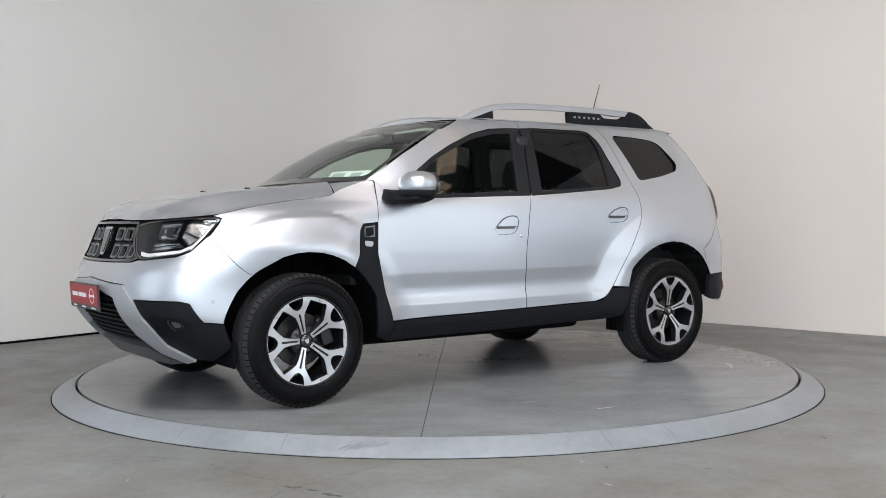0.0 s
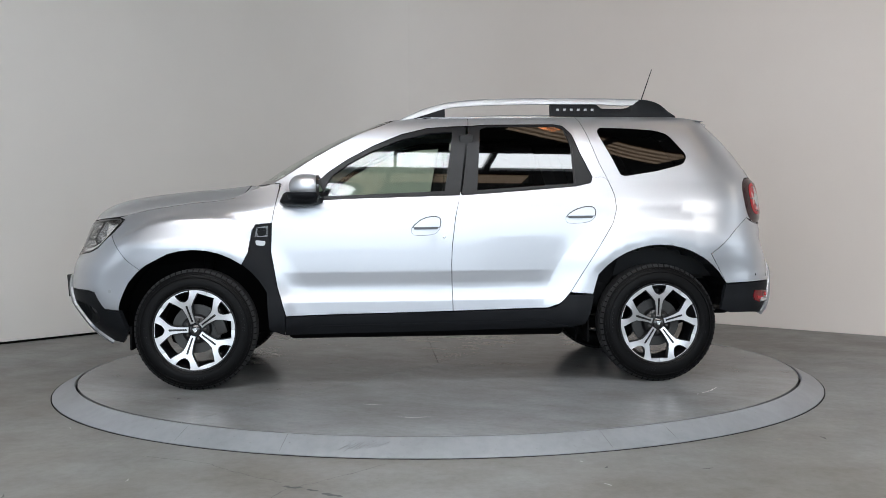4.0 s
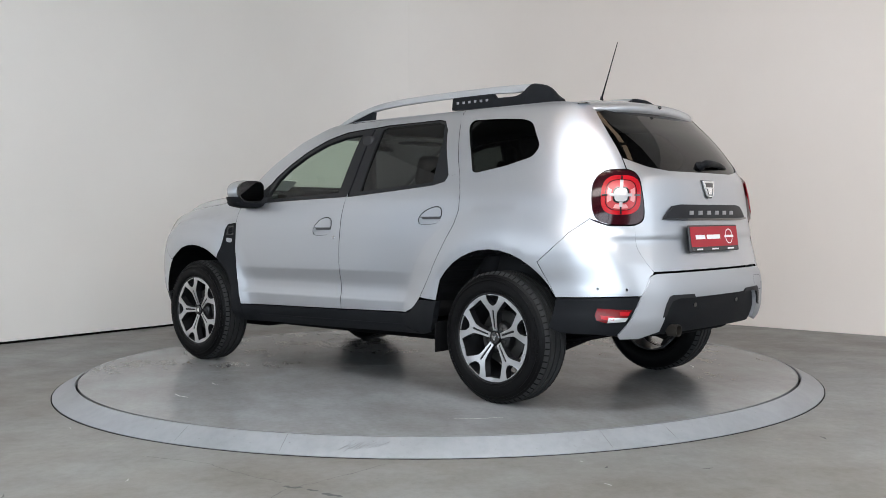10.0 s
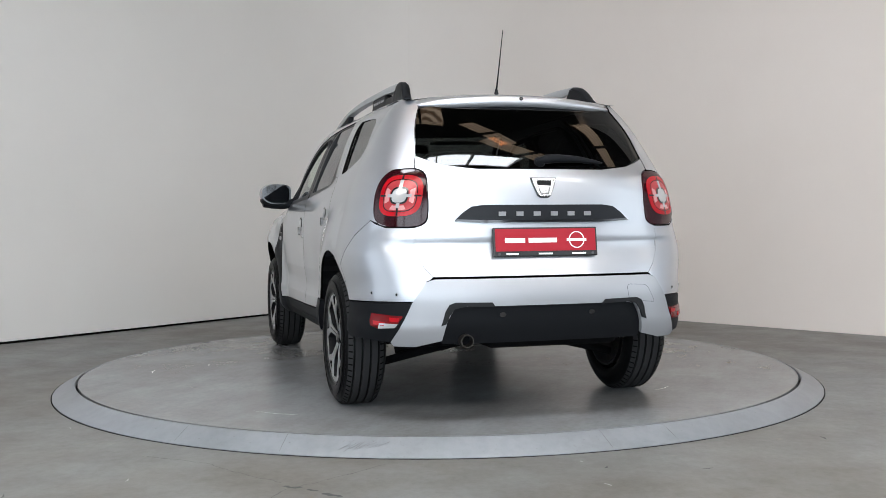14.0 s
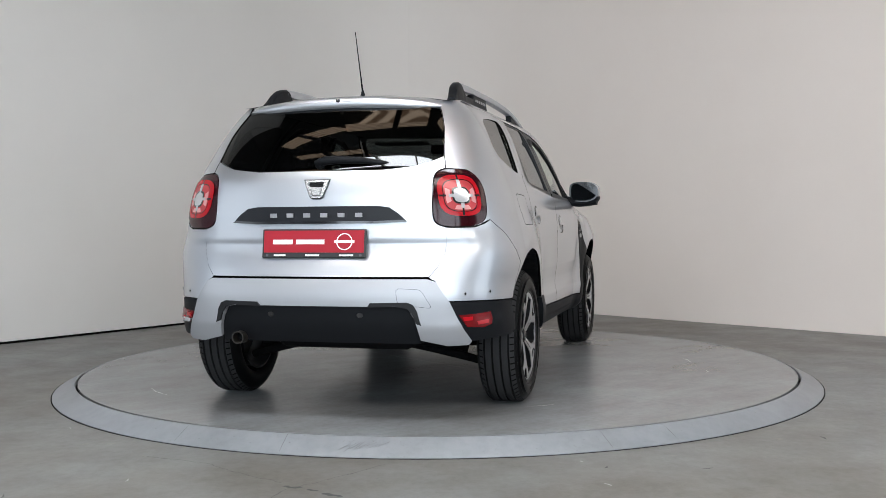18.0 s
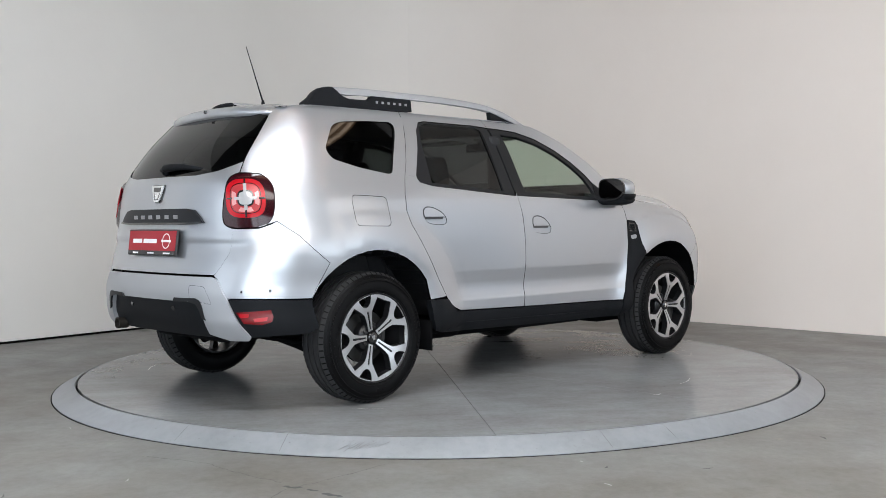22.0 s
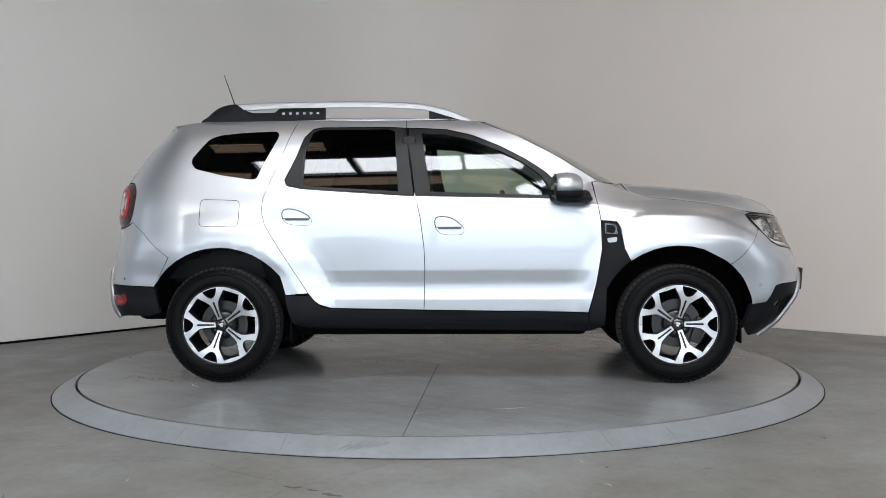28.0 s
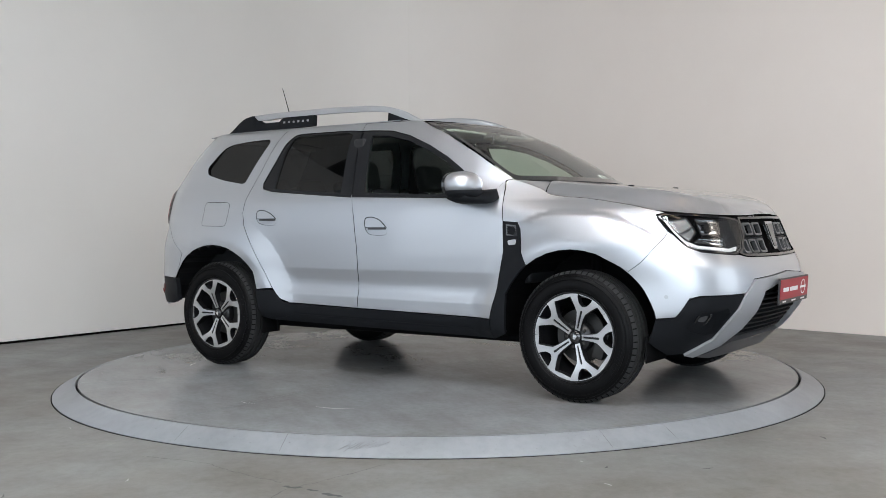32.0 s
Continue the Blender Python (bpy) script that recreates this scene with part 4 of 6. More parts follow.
    # black pieces behind the front wheel, along the sill and before the rear wheel
    rear_of_front = X((0.908, 0.943), (0.99, 0.936), (1.010, 0.905), (1.030, 0.779), (1.064, 0.712)) + X(*front_arch[::-1][:3][::-1]) + X((0.925, 0.45), (0.918, 0.335), (0.83, 0.300), (0.826, 0.412), (0.873, 0.582), (0.907, 0.78), (0.902, 0.942))
    clad = sheet("fender_cladding", skin, rear_of_front, PLASTIC, car, size=0.04, off=0.002, gap=0.001, right=R, rim=0.02, label="black plastic cladding behind the wheel")
    sheet("vent_mesh", skin, X((0.921, 0.929), (0.985, 0.922), (0.996, 0.866), (0.923, 0.868)), GLOSS_BLACK, clad, size=0.03, off=0.003, bulge=-0.004, right=R, rim=0)
    for k in range(4):
        z = 0.878 + 0.012 * k
        sheet("vent_bar", skin, X((0.928, z), (0.984, z - 0.003), (0.984, z + 0.001), (0.928, z + 0.004)), PLASTIC, clad, size=0.05, off=0.006, right=R, rim=0.006)
    sheet("side_badge", skin, X(*soften([(0.932, 0.842), (0.992, 0.848), (0.988, 0.820), (0.940, 0.815)], 0.012)), TRIM_SILVER, clad, size=0.01, off=0.004, bulge=0.003, right=R, label="bright side repeater badge")
    sill_o = X((0.822, 0.406), (0.828, 0.302), (-0.13, 0.312), (-0.69, 0.322), (-0.834, 0.330), (-0.90, 0.345), (-0.93, 0.42), (-0.948, 0.515), (-0.80, 0.515), (-0.765, 0.474), (-0.735, 0.445), (-0.684, 0.434), (-0.13, 0.422))
    sill = sheet("sill_cladding", skin, sill_o, PLASTIC, car, size=0.04, off=0.002, right=R, rim=0.04, label="black plastic sill cladding")
    sheet("sill_step", skin, X((0.68, 0.352), (0.73, 0.320), (0.80, 0.306), (-0.13, 0.313), (-0.69, 0.323), (-0.80, 0.335), (-0.73, 0.345), (-0.66, 0.370)), PLASTIC, sill, size=0.04, off=0.003, bulge=0.008, right=R, rim=0.01)
    # lower rear corner
    corner_o = X((-1.737, 0.566), (-1.700, 0.42), (-1.76, 0.398), (-1.90, 0.395)) + [(-2.124, 0.385), (-2.176, 0.452), (-2.247, 0.574), (-2.06, 0.574)]
    lower = sheet("bumper_corner", skin, corner_o, PLASTIC, car, size=0.035, off=-0.002, gap=0.001, right=R, rim=0.03, label="black plastic bumper corner")
    refl = [(-2.190, 0.512), (-1.962, 0.523), (-1.950, 0.490), (-1.965, 0.466), (-2.03, 0.452), (-2.150, 0.458)]
    sheet("reflector", skin, refl, REFLECTOR_RED, lower, size=0.02, off=0.002, bulge=0.004, right=R, label="deep red rear reflector lens")
    # highlights on the reflector, laid on as brighter red patches
    for cell in ([(-2.170, 0.504), (-2.105, 0.506), (-2.110, 0.488), (-2.165, 0.486)], [(-2.080, 0.482), (-1.985, 0.490), (-1.995, 0.472), (-2.075, 0.466)]):
        sheet("reflector_highlight", skin, cell, LENS_RED, lower, size=0.02, off=0.0075, right=R, rim=0.002)
    if not R:
        sheet("reverse_lens", skin, [(-2.165, 0.476), (-2.040, 0.478), (-2.035, 0.454), (-2.150, 0.459)], LENS_CLEAR, lower, size=0.02, off=0.008, right=R, label="clear reversing lamp lens")
    # upper rear bumper corner in body colour
    bump_o = X((-1.735, 0.572), (-1.64, 0.745), (-1.80, 0.888), (-1.885, 0.955)) + X((-1.912, 0.938), (-1.955, 0.920)) + TAIL((0.640, 0.918), (0.617, 0.920)) + TAIL((0.617, 0.88), (0.611, 0.80), (0.581, 0.735), (0.545, 0.690)) + [(-2.345, 0.676), (-2.330, 0.672), (-2.312, 0.650), (-2.250, 0.578), (-2.06, 0.578)]
    corner = sheet("rear_bumper", skin, bump_o, SILVER, car, size=0.016, gap=0.0018, right=R)
    for y, z in ((0.800, 0.617), (0.705, 0.612)):
        s = s_at_y(y, z, False)
        sheet("parking_sensor", skin, [(s + 0.011 * math.cos(a), z + 0.011 * math.sin(a)) for a in np.linspace(0, 6.0, 14)], TRIM_SILVER, corner, size=0.02, off=0.001, bulge=0.002, right=R)
        sheet("sensor_eye", skin, [(s + 0.006 * math.cos(a), z + 0.006 * math.sin(a)) for a in np.linspace(0, 6.0, 12)], GLOSS_BLACK, corner, size=0.02, off=0.0035, right=R, rim=0.002)
    # lamps
    lamp = sheet("tail_lamp", skin, lamp_o, LENS_DARK_RED, car, size=0.025, off=0.0, bulge=0.012, right=R, rim=0.05, label="dark red tail lamp with a bright cross")
    ls = [p[0] for p in lamp_o]
    c0, c1 = ((min(ls) * 0.54 + max(ls) * 0.46) + 0.02, 1.066), ((max(ls) - min(ls)) * 0.37, 0.094)

    def squircle(k, n=32, p=3.2):
        out = []
        for i in range(n):
            a = 2 * math.pi * i / n
            ca, sa = math.cos(a), math.sin(a)
            r = k / (abs(ca) ** p + abs(sa) ** p) ** (1 / p)
            out.append((c0[0] - 0.02 + c1[0] * r * ca, c0[1] + c1[1] * r * sa))
        return out
    sheet("red_ring", skin, squircle(1.0), LENS_RED, lamp, holes=[squircle(0.80)], size=0.02, off=0.0135, right=R, rim=0.004, label="red light ring")
    sheet("reflector_dish", skin, squircle(0.76), LENS_DISH, lamp, holes=[squircle(0.36)], size=0.02, off=0.0125, right=R, rim=0.003)
    # pale reflector cells in the lower and inner corners, and dark joints between the cells
    for a0, a1 in ((148, 212), (238, 302), (-32, 32)):
        cell = []
        for i in range(9):
            cell.append(squircle(0.70, 36)[round((a0 + (a1 - a0) * i / 8) / 10) % 36])
        inner = [(c0[0] - 0.02 + (p[0] - c0[0] + 0.02) * 0.70, c0[1] + (p[1] - c0[1]) * 0.70) for p in reversed(cell)]
        cell = [p for i, p in enumerate(cell) if i == 0 or p != cell[i - 1]]
        inner = [p for i, p in enumerate(inner) if i == 0 or p != inner[i - 1]]
        sheet("pale_cell", skin, cell + inner, LENS_PINK, lamp, size=0.02, off=0.0140, right=R, rim=0.002)
    sheet("bulb_rim", skin, squircle(0.42), GLOSS_BLACK, lamp, holes=[squircle(0.33)], size=0.02, off=0.0148, right=R, rim=0.002)
    for du, dv, hu, hv in ((0, 0.072, 0.006, 0.020), (0, -0.072, 0.006, 0.020), (0.105, 0, 0.020, 0.004), (-0.105, 0, 0.020, 0.004)):
        u, v = c0[0] - 0.02 + du * c1[0] / 0.128, c0[1] + dv
        sheet("cell_joint", skin, [(u - hu, v - hv), (u + hu, v - hv), (u + hu, v + hv), (u - hu, v + hv)], GLOSS_BLACK, lamp, size=0.02, off=0.0145, right=R, rim=0.002)
    for du, dv, hu, hv in ((0, 0.050, 0.011, 0.022), (0, -0.046, 0.011, 0.012), (0.062, 0, 0.016, 0.007), (-0.062, 0, 0.016, 0.007)):
        u, v = c0[0] - 0.02 + du, c0[1] + dv
        sheet("cross_arm", skin, [(u - hu, v - hv), (u + hu, v - hv), (u + hu, v + hv), (u - hu, v + hv)], LENS_CLEAR, lamp, size=0.02, off=0.0155, right=R, rim=0.003)
    sheet("bulb_window", skin, squircle(0.34), LENS_CLEAR, lamp, size=0.02, off=0.015, bulge=0.002, right=R, rim=0.003, label="clear centre of the tail lamp")
    # headlamp
    head_o = [(1.803, 0.964), (1.835, 0.976), (1.95, 0.974), (2.10, 0.968), (2.292, 0.955), (2.365, 0.940), (2.345, 0.86), (2.300, 0.800), (2.245, 0.772), (2.20, 0.770), (1.985, 0.788), (1.912, 0.814), (1.857, 0.876)]
    hl = sheet("headlamp", skin, head_o, LAMP_GLASS, car, size=0.03, off=0.001, right=R, rim=0, label="clear headlamp lens over black housing")
    sheet("housing", skin, inset(head_o, -0.004), HOUSING, hl, size=0.03, off=-0.001, bulge=-0.045, right=R, rim=0)
    sheet("lamp_edge", skin, head_o, GLOSS_BLACK, hl, holes=[inset(head_o, 0.007)], size=0.03, off=0.0015, right=R, rim=0.008, label="black lamp rim")
    sheet("daytime_strip", skin, [(1.905, 0.838), (1.985, 0.806), (2.20, 0.788), (2.268, 0.792), (2.285, 0.812), (2.21, 0.802), (1.99, 0.820), (1.915, 0.851)], DRL, hl, size=0.02, off=-0.012, right=R, rim=0.01, label="white daytime running strip")
    for o in ([(1.845, 0.945), (1.985, 0.960), (2.015, 0.885), (1.945, 0.838), (1.88, 0.885)], [(2.035, 0.955), (2.185, 0.948), (2.175, 0.875), (2.04, 0.866)], [(1.97, 0.832), (2.19, 0.812), (2.20, 0.848), (2.02, 0.856)]):
        sheet("reflector_cell", skin, soften(o, 0.015, 3), LAMP_CHROME if o[0][0] < 1.9 else HEAD_CHROME, hl, size=0.015, off=-0.008, bulge=-0.022, right=R, rim=0)
        sheet("cell_frame", skin, soften(inset(o, -0.004), 0.015, 3), GLOSS_BLACK, hl, holes=[soften(inset(o, 0.004), 0.012, 3)], size=0.02, off=-0.008, right=R, rim=0.006)
    for a, b in (((1.900, 0.875), (2.000, 0.905)), ((2.045, 0.925), (2.178, 0.925)), ((2.045, 0.892), (2.172, 0.897)), ((2.040, 0.842), (2.185, 0.830))):
        sheet("reflector_rib", skin, [a, b, (b[0], b[1] + 0.007), (a[0], a[1] + 0.007)], GLOSS_BLACK, hl, size=0.02, off=-0.010, right=R, rim=0.008)
    for cx, cz in ((2.112, 0.910),):
        sheet("projector_lens", skin, [(cx + 0.026 * math.cos(a), cz + 0.026 * math.sin(a)) for a in np.linspace(0, 6.0, 18)], GLOSS_BLACK, hl, size=0.02, off=-0.010, bulge=0.010, right=R, rim=0.006, label="dark round projector lens")

    sheet("daytime_leg", skin, [(1.905, 0.838), (1.915, 0.851), (1.872, 0.895), (1.842, 0.948), (1.826, 0.946), (1.862, 0.884)], DRL, hl, size=0.02, off=-0.006, right=R, rim=0.01, label="white outer leg of the daytime strip")
    # lower front bumper
    lowf = [(1.684, 0.450), (1.777, 0.458), (1.836, 0.553), (1.897, 0.564), (2.159, 0.567), (2.204, 0.570), (2.134, 0.46), (2.097, 0.343), (1.948, 0.263), (1.832, 0.255), (1.734, 0.300), (1.69, 0.33)]
    fog_o = [(1.865, 0.415), (1.868, 0.455), (1.915, 0.484), (2.085, 0.502), (2.118, 0.475), (2.085, 0.378), (2.01, 0.365), (1.90, 0.385)]
    clad = sheet("bumper_cladding", skin, lowf, PLASTIC, car, holes=[fog_o], size=0.035, off=-0.003, gap=0.001, right=R, rim=0.03, label="black plastic lower bumper cladding")
    sheet("fog_recess", skin, fog_o, PLASTIC, clad, size=0.02, off=-0.004, bulge=-0.05, right=R, rim=0)
    fs, fz = 1.975, 0.432
    sheet("fog_lamp", skin, [(fs + 0.042 * math.cos(a), fz + 0.034 * math.sin(a)) for a in np.linspace(0, 6.0, 20)], TRIM_DARK, clad, size=0.02, off=-0.044, bulge=0.008, right=R, rim=0.02, label="small round fog lamp")
    sheet("fog_bezel", skin, [(fs + 0.052 * math.cos(a), fz + 0.043 * math.sin(a)) for a in np.linspace(0, 6.0, 20)], GLOSS_BLACK, clad, holes=[[(fs + 0.042 * math.cos(a), fz + 0.034 * math.sin(a)) for a in np.linspace(0, 6.0, 20)]], size=0.02, off=-0.034, right=R, rim=0.02)
    # wheel arch liner and mud flap
    for ax in (AXLE, -AXLE):
        bm = bmesh.new()
        rows = []
        for i in range(29):
            a = radians((-4 if ax > 0 else 9) + (188 if ax > 0 else 162) * i / 28)
            r = 0.478 - 0.034 * (i % 2) * (ax < 0) * (9 < i < 21) - 0.006 * (i % 2)
            yo = float(skin(s_at_x(ax + 0.47 * math.cos(a), max(0.3, HUB_Z + 0.47 * math.sin(a))), max(0.3, HUB_Z + 0.47 * math.sin(a)))[1]) - 0.006
            rows.append([bm.verts.new((ax + r * math.cos(a), y * (-1 if R else 1), HUB_Z + 0.01 + r * math.sin(a))) for y in (0.42, 0.55, 0.70, yo)])
        for p, q2 in zip(rows, rows[1:]):
            for k in range(3):
                bm.faces.new((p[k], p[k + 1], q2[k + 1], q2[k]))
        bm.faces.new([r[0] for r in rows])
        bmesh.ops.recalc_face_normals(bm, faces=bm.faces)
        part("wheel_liner", bm, LINER if ax > 0 else LINER_PLASTIC, car, "dark ribbed wheel arch liner", False)

# whole-width parts at the nose
head_low = [(2.245, 0.766), (2.20, 0.765), (1.985, 0.783), (1.912, 0.809), (1.857, 0.871), (1.832, 0.885), (1.80, 0.857)]
nose_o = [(NOSE_MID, 0.748), (2.457, 0.750), (2.30, 0.754)] + head_low + X((1.642, 0.690)) + X(*front_arch[4:0:-1]) + [(1.684, 0.455), (1.777, 0.463), (1.836, 0.557), (1.897, 0.569), (2.159, 0.572), (2.209, 0.575), (2.29, 0.643), (2.497, 0.655), (NOSE_MID, 0.668)]
bumper = sheet("front_bumper", skin, sym(nose_o, NOSE_MID), SILVER, car, size=0.04, gap=0.001)
for y, z in ((0.79, 0.565), (-0.79, 0.565)):
    s = 1.720 if y > 0 else 2 * NOSE_MID - 1.720
    sheet("parking_sensor", skin, [(s + 0.010 * math.cos(a), z + 0.010 * math.sin(a)) for a in np.linspace(0, 6.0, 14)], TRIM_SILVER, bumper, size=0.02, off=0.001, bulge=0.002)
trim_o = [(NOSE_MID, 0.664), (2.497, 0.651), (2.29, 0.639), (2.206, 0.571), (2.134, 0.46), (2.097, 0.343), (1.948, 0.261), (2.028, 0.247), (2.20, 0.300), (2.29, 0.39), (2.322, 0.493), (2.37, 0.577), (2.51, 0.606), (NOSE_MID, 0.612)]
sheet("front_skid_trim", skin, sym(trim_o, NOSE_MID), TRIM_SILVER, car, size=0.03, off=0.010, bulge=0.006, rim=0.03, label="satin silver skid plate trim")
low_o = [(NOSE_MID, 0.612), (2.51, 0.606), (2.37, 0.577), (2.322, 0.493), (2.29, 0.39), (2.20, 0.300), (2.028, 0.247), (2.20, 0.245), (NOSE_MID, 0.262)]
sheet("lower_grille_back", skin, sym(low_o, NOSE_MID), GLOSS_BLACK, car, size=0.04, off=-0.04, rim=0)
for k in range(9):
    z = 0.335 + 0.027 * k
    s0 = float(np.interp(z, [0.25, 0.30, 0.39, 0.493, 0.577], [2.06, 2.21, 2.30, 2.33, 2.38]))
    sheet("grille_slat", skin, sym([(NOSE_MID, z), (s0, z), (s0, z + 0.010), (NOSE_MID, z + 0.010)], NOSE_MID), PLASTIC, car, size=0.08, off=-0.014, rim=0.02)
sheet("chin_lip", skin, sym([(NOSE_MID, 0.325), (2.30, 0.315), (2.16, 0.262), (2.04, 0.247), (2.20, 0.228), (NOSE_MID, 0.245)], NOSE_MID), TRIM_DARK, car, size=0.04, off=0.004, rim=0.03, label="grey lower bumper lip")
grille_o = [(NOSE_MID, 0.960), (2.366, 0.957), (2.352, 0.86), (2.305, 0.800), (2.252, 0.774), (2.30, 0.757), (2.457, 0.753), (NOSE_MID, 0.751)]
grille = sheet("grille", skin, sym(grille_o, NOSE_MID), LINER, car, size=0.04, off=-0.030, rim=0, label="black grille with rows of framed cells")
sheet("grille_frame", skin, sym(grille_o, NOSE_MID), GLOSS_BLACK, grille, holes=[inset(sym(grille_o, NOSE_MID), 0.012)], size=0.03, off=0.003, rim=0.03)
for side_k in (1, -1):
    for z0, z1, cells in ((0.863, 0.930, ((2.395, 2.470), (2.485, 2.560))), (0.775, 0.845, ((2.330, 2.385), (2.400, 2.470), (2.485, 2.555)))):
        for a, b in cells:
            if side_k < 0:
                a, b = 2 * NOSE_MID - b, 2 * NOSE_MID - a
            o = soften([(a, z0), (b, z0), (b, z1), (a, z1)], 0.012, 3)
            sheet("grille_cell", skin, o, GRILLE_SATIN, grille, holes=[soften(inset([(a, z0), (b, z0), (b, z1), (a, z1)], 0.0095), 0.008, 3)], size=0.04, off=-0.004, rim=0.02)
    for z in (0.853, ):
        o = [(2.365, z - 0.004), (2.57, z - 0.004), (2.57, z + 0.004), (2.365, z + 0.004)]
        sheet("grille_bar", skin, [(2 * NOSE_MID - s, v) for s, v in o] if side_k < 0 else o, PLASTIC, grille, size=0.05, off=-0.012, rim=0.02)
shield = [(-0.062, 0.935), (0.062, 0.935), (0.055, 0.915), (0.036, 0.795), (0.022, 0.780), (-0.022, 0.780), (-0.036, 0.795), (-0.055, 0.915)]
bm = prism(shield, 0.012, "x", 2.062)
em = part("front_emblem", bm, EMBLEM, car, "chrome shield emblem", False)
em.matrix_basis = Matrix.Translation((2.085, 0, 0.86)) @ Matrix.Rotation(radians(-17), 4, 'Y') @ Matrix.Translation((-2.068, 0, -0.86))
part("emblem_inner", prism(inset(shield, 0.014), 0.004, "x", 2.073), GLOSS_BLACK, em, "", False)

# bonnet, cowl, windscreen, roof
ss = np.linspace(1.125, NOSE_MID, 40)
ed = skin(ss, hood_edge_z(ss))
hood_half_o = [(float(p[0]), float(max(p[1] - 0.004, 0))) for p in ed]
cowl = [(1.100, 0.725), (1.085, 0.695), (1.066, 0.65), (1.048, 0.58), (1.045, 0.52), (1.06, 0.42), (1.075, 0.20), (1.08, 0.0)]
hood_o = [(p[0], p[1]) for p in hood_half_o] + [(p[0], -p[1]) for p in reversed(hood_half_o[:-1])] + [(x, -y) for x, y in cowl[:-1]] + [(x, y) for x, y in reversed(cowl)]
bonnet = sheet("bonnet", hood_skin, hood_o, SILVER, car, size=0.045, gap=0.002, rim=0.02)
for y in (0.32, -0.32):
    z = float(hood_skin(np.array([1.40]), np.array([y]))[0, 2])
    sharp(part("washer_jet", box_bm(1.40, 1.425, y - 0.012, y + 0.012, z - 0.006, z + 0.003), PLASTIC, bonnet, "black washer jet", False))
sheet("windscreen", screen_skin, [(-0.985, 0.0), (0.985, 0.0), (0.985, 0.98), (-0.985, 0.98)], GLASS_SCREEN, car, size=0.08, rim=0, label="clear green-tinted windscreen")
sheet("screen_border", screen_skin, [(-0.985, 0.0), (0.985, 0.0), (0.985, 0.98), (-0.985, 0.98)], GLOSS_BLACK, car, holes=[soften([(-0.945, 0.07), (0.945, 0.07), (0.945, 0.955), (-0.945, 0.955)], 0.06)], size=0.06, off=0.001, rim=0, label="black ceramic windscreen border")
sheet("cowl_panel", screen_skin, [(-0.90, -0.02), (0.90, -0.02), (0.90, 0.015), (-0.90, 0.015)], PLASTIC, car, size=0.05, off=0.002, rim=0.03)
bm = bmesh.new()
rows = []
for i in range(21):
    a = -1 + i / 10
    p = screen_skin(np.array([a * 0.99]), np.array([0.0]))[0]
    rows.append([bm.verts.new((p[0], p[1], p[2])), bm.verts.new((1.12 - 0.18 * abs(a) ** 2, p[1], 1.06))])
for p, q2 in zip(rows, rows[1:]):
    bm.faces.new((p[0], p[1], q2[1], q2[0]))
part("cowl_tray", bm, PLASTIC, car)
roof_o = [(0.20, 0.0)]
top = [(0.185 + 0.14 * (1 - (y / 0.575) ** 2), y) for y in np.linspace(0.575, -0.575, 17)]
roof_o = top + [(-1.66, -0.555), (-1.70, 0.0), (-1.66, 0.555)]
sheet("roof", roof_skin, roof_o, SILVER, car, size=0.06, gap=0.001, rim=0.02)
for R in both:
    # joint between roof and side
    bm = bmesh.new()
    xs = np.linspace(0.20, -1.70, 30)
    rows = []
    for x in xs:
        zt = float(np.interp(x, [-1.70, -1.50], [1.548, 1.5725])) if x < 0.02 else float(np.interp(x, [0.02, 0.10, 0.20], [1.568, 1.558, 1.545]))
        p = skin(np.array([s_at_x(x, zt)]), np.array([zt]))[0]
        q2 = roof_skin(np.array([x]), np.array([0.572]))[0]
        sg = -1 if R else 1
        rows.append([bm.verts.new((p[0], (p[1] + 0.001) * sg, p[2] - 0.004)), bm.verts.new((x, (p[1] + 0.572) / 2 * sg, max(p[2], q2[2]) - 0.001)), bm.verts.new((x, 0.566 * sg, q2[2] + 0.001))])
    for p, q2 in zip(rows, rows[1:]):
        for k in range(2):
            bm.faces.new((p[k], p[k + 1], q2[k + 1], q2[k]))
    bmesh.ops.recalc_face_normals(bm, faces=bm.faces)
    part("roof_gutter", bm, SILVER, car)

# painted corners between bonnet, wing and windscreen
def along(pts, w):
    """A point on a line of points, by its share of the way."""
    t = min(max(w, 0), 1) * (len(pts) - 1)
    i = min(int(t), len(pts) - 2)
    return pts[i] * (1 - t + i) + pts[i + 1] * (t - i)


front_line = [hood_skin(np.array([x]), np.array([y]))[0] for x, y in [hood_half_o[0]] + cowl[:5]]
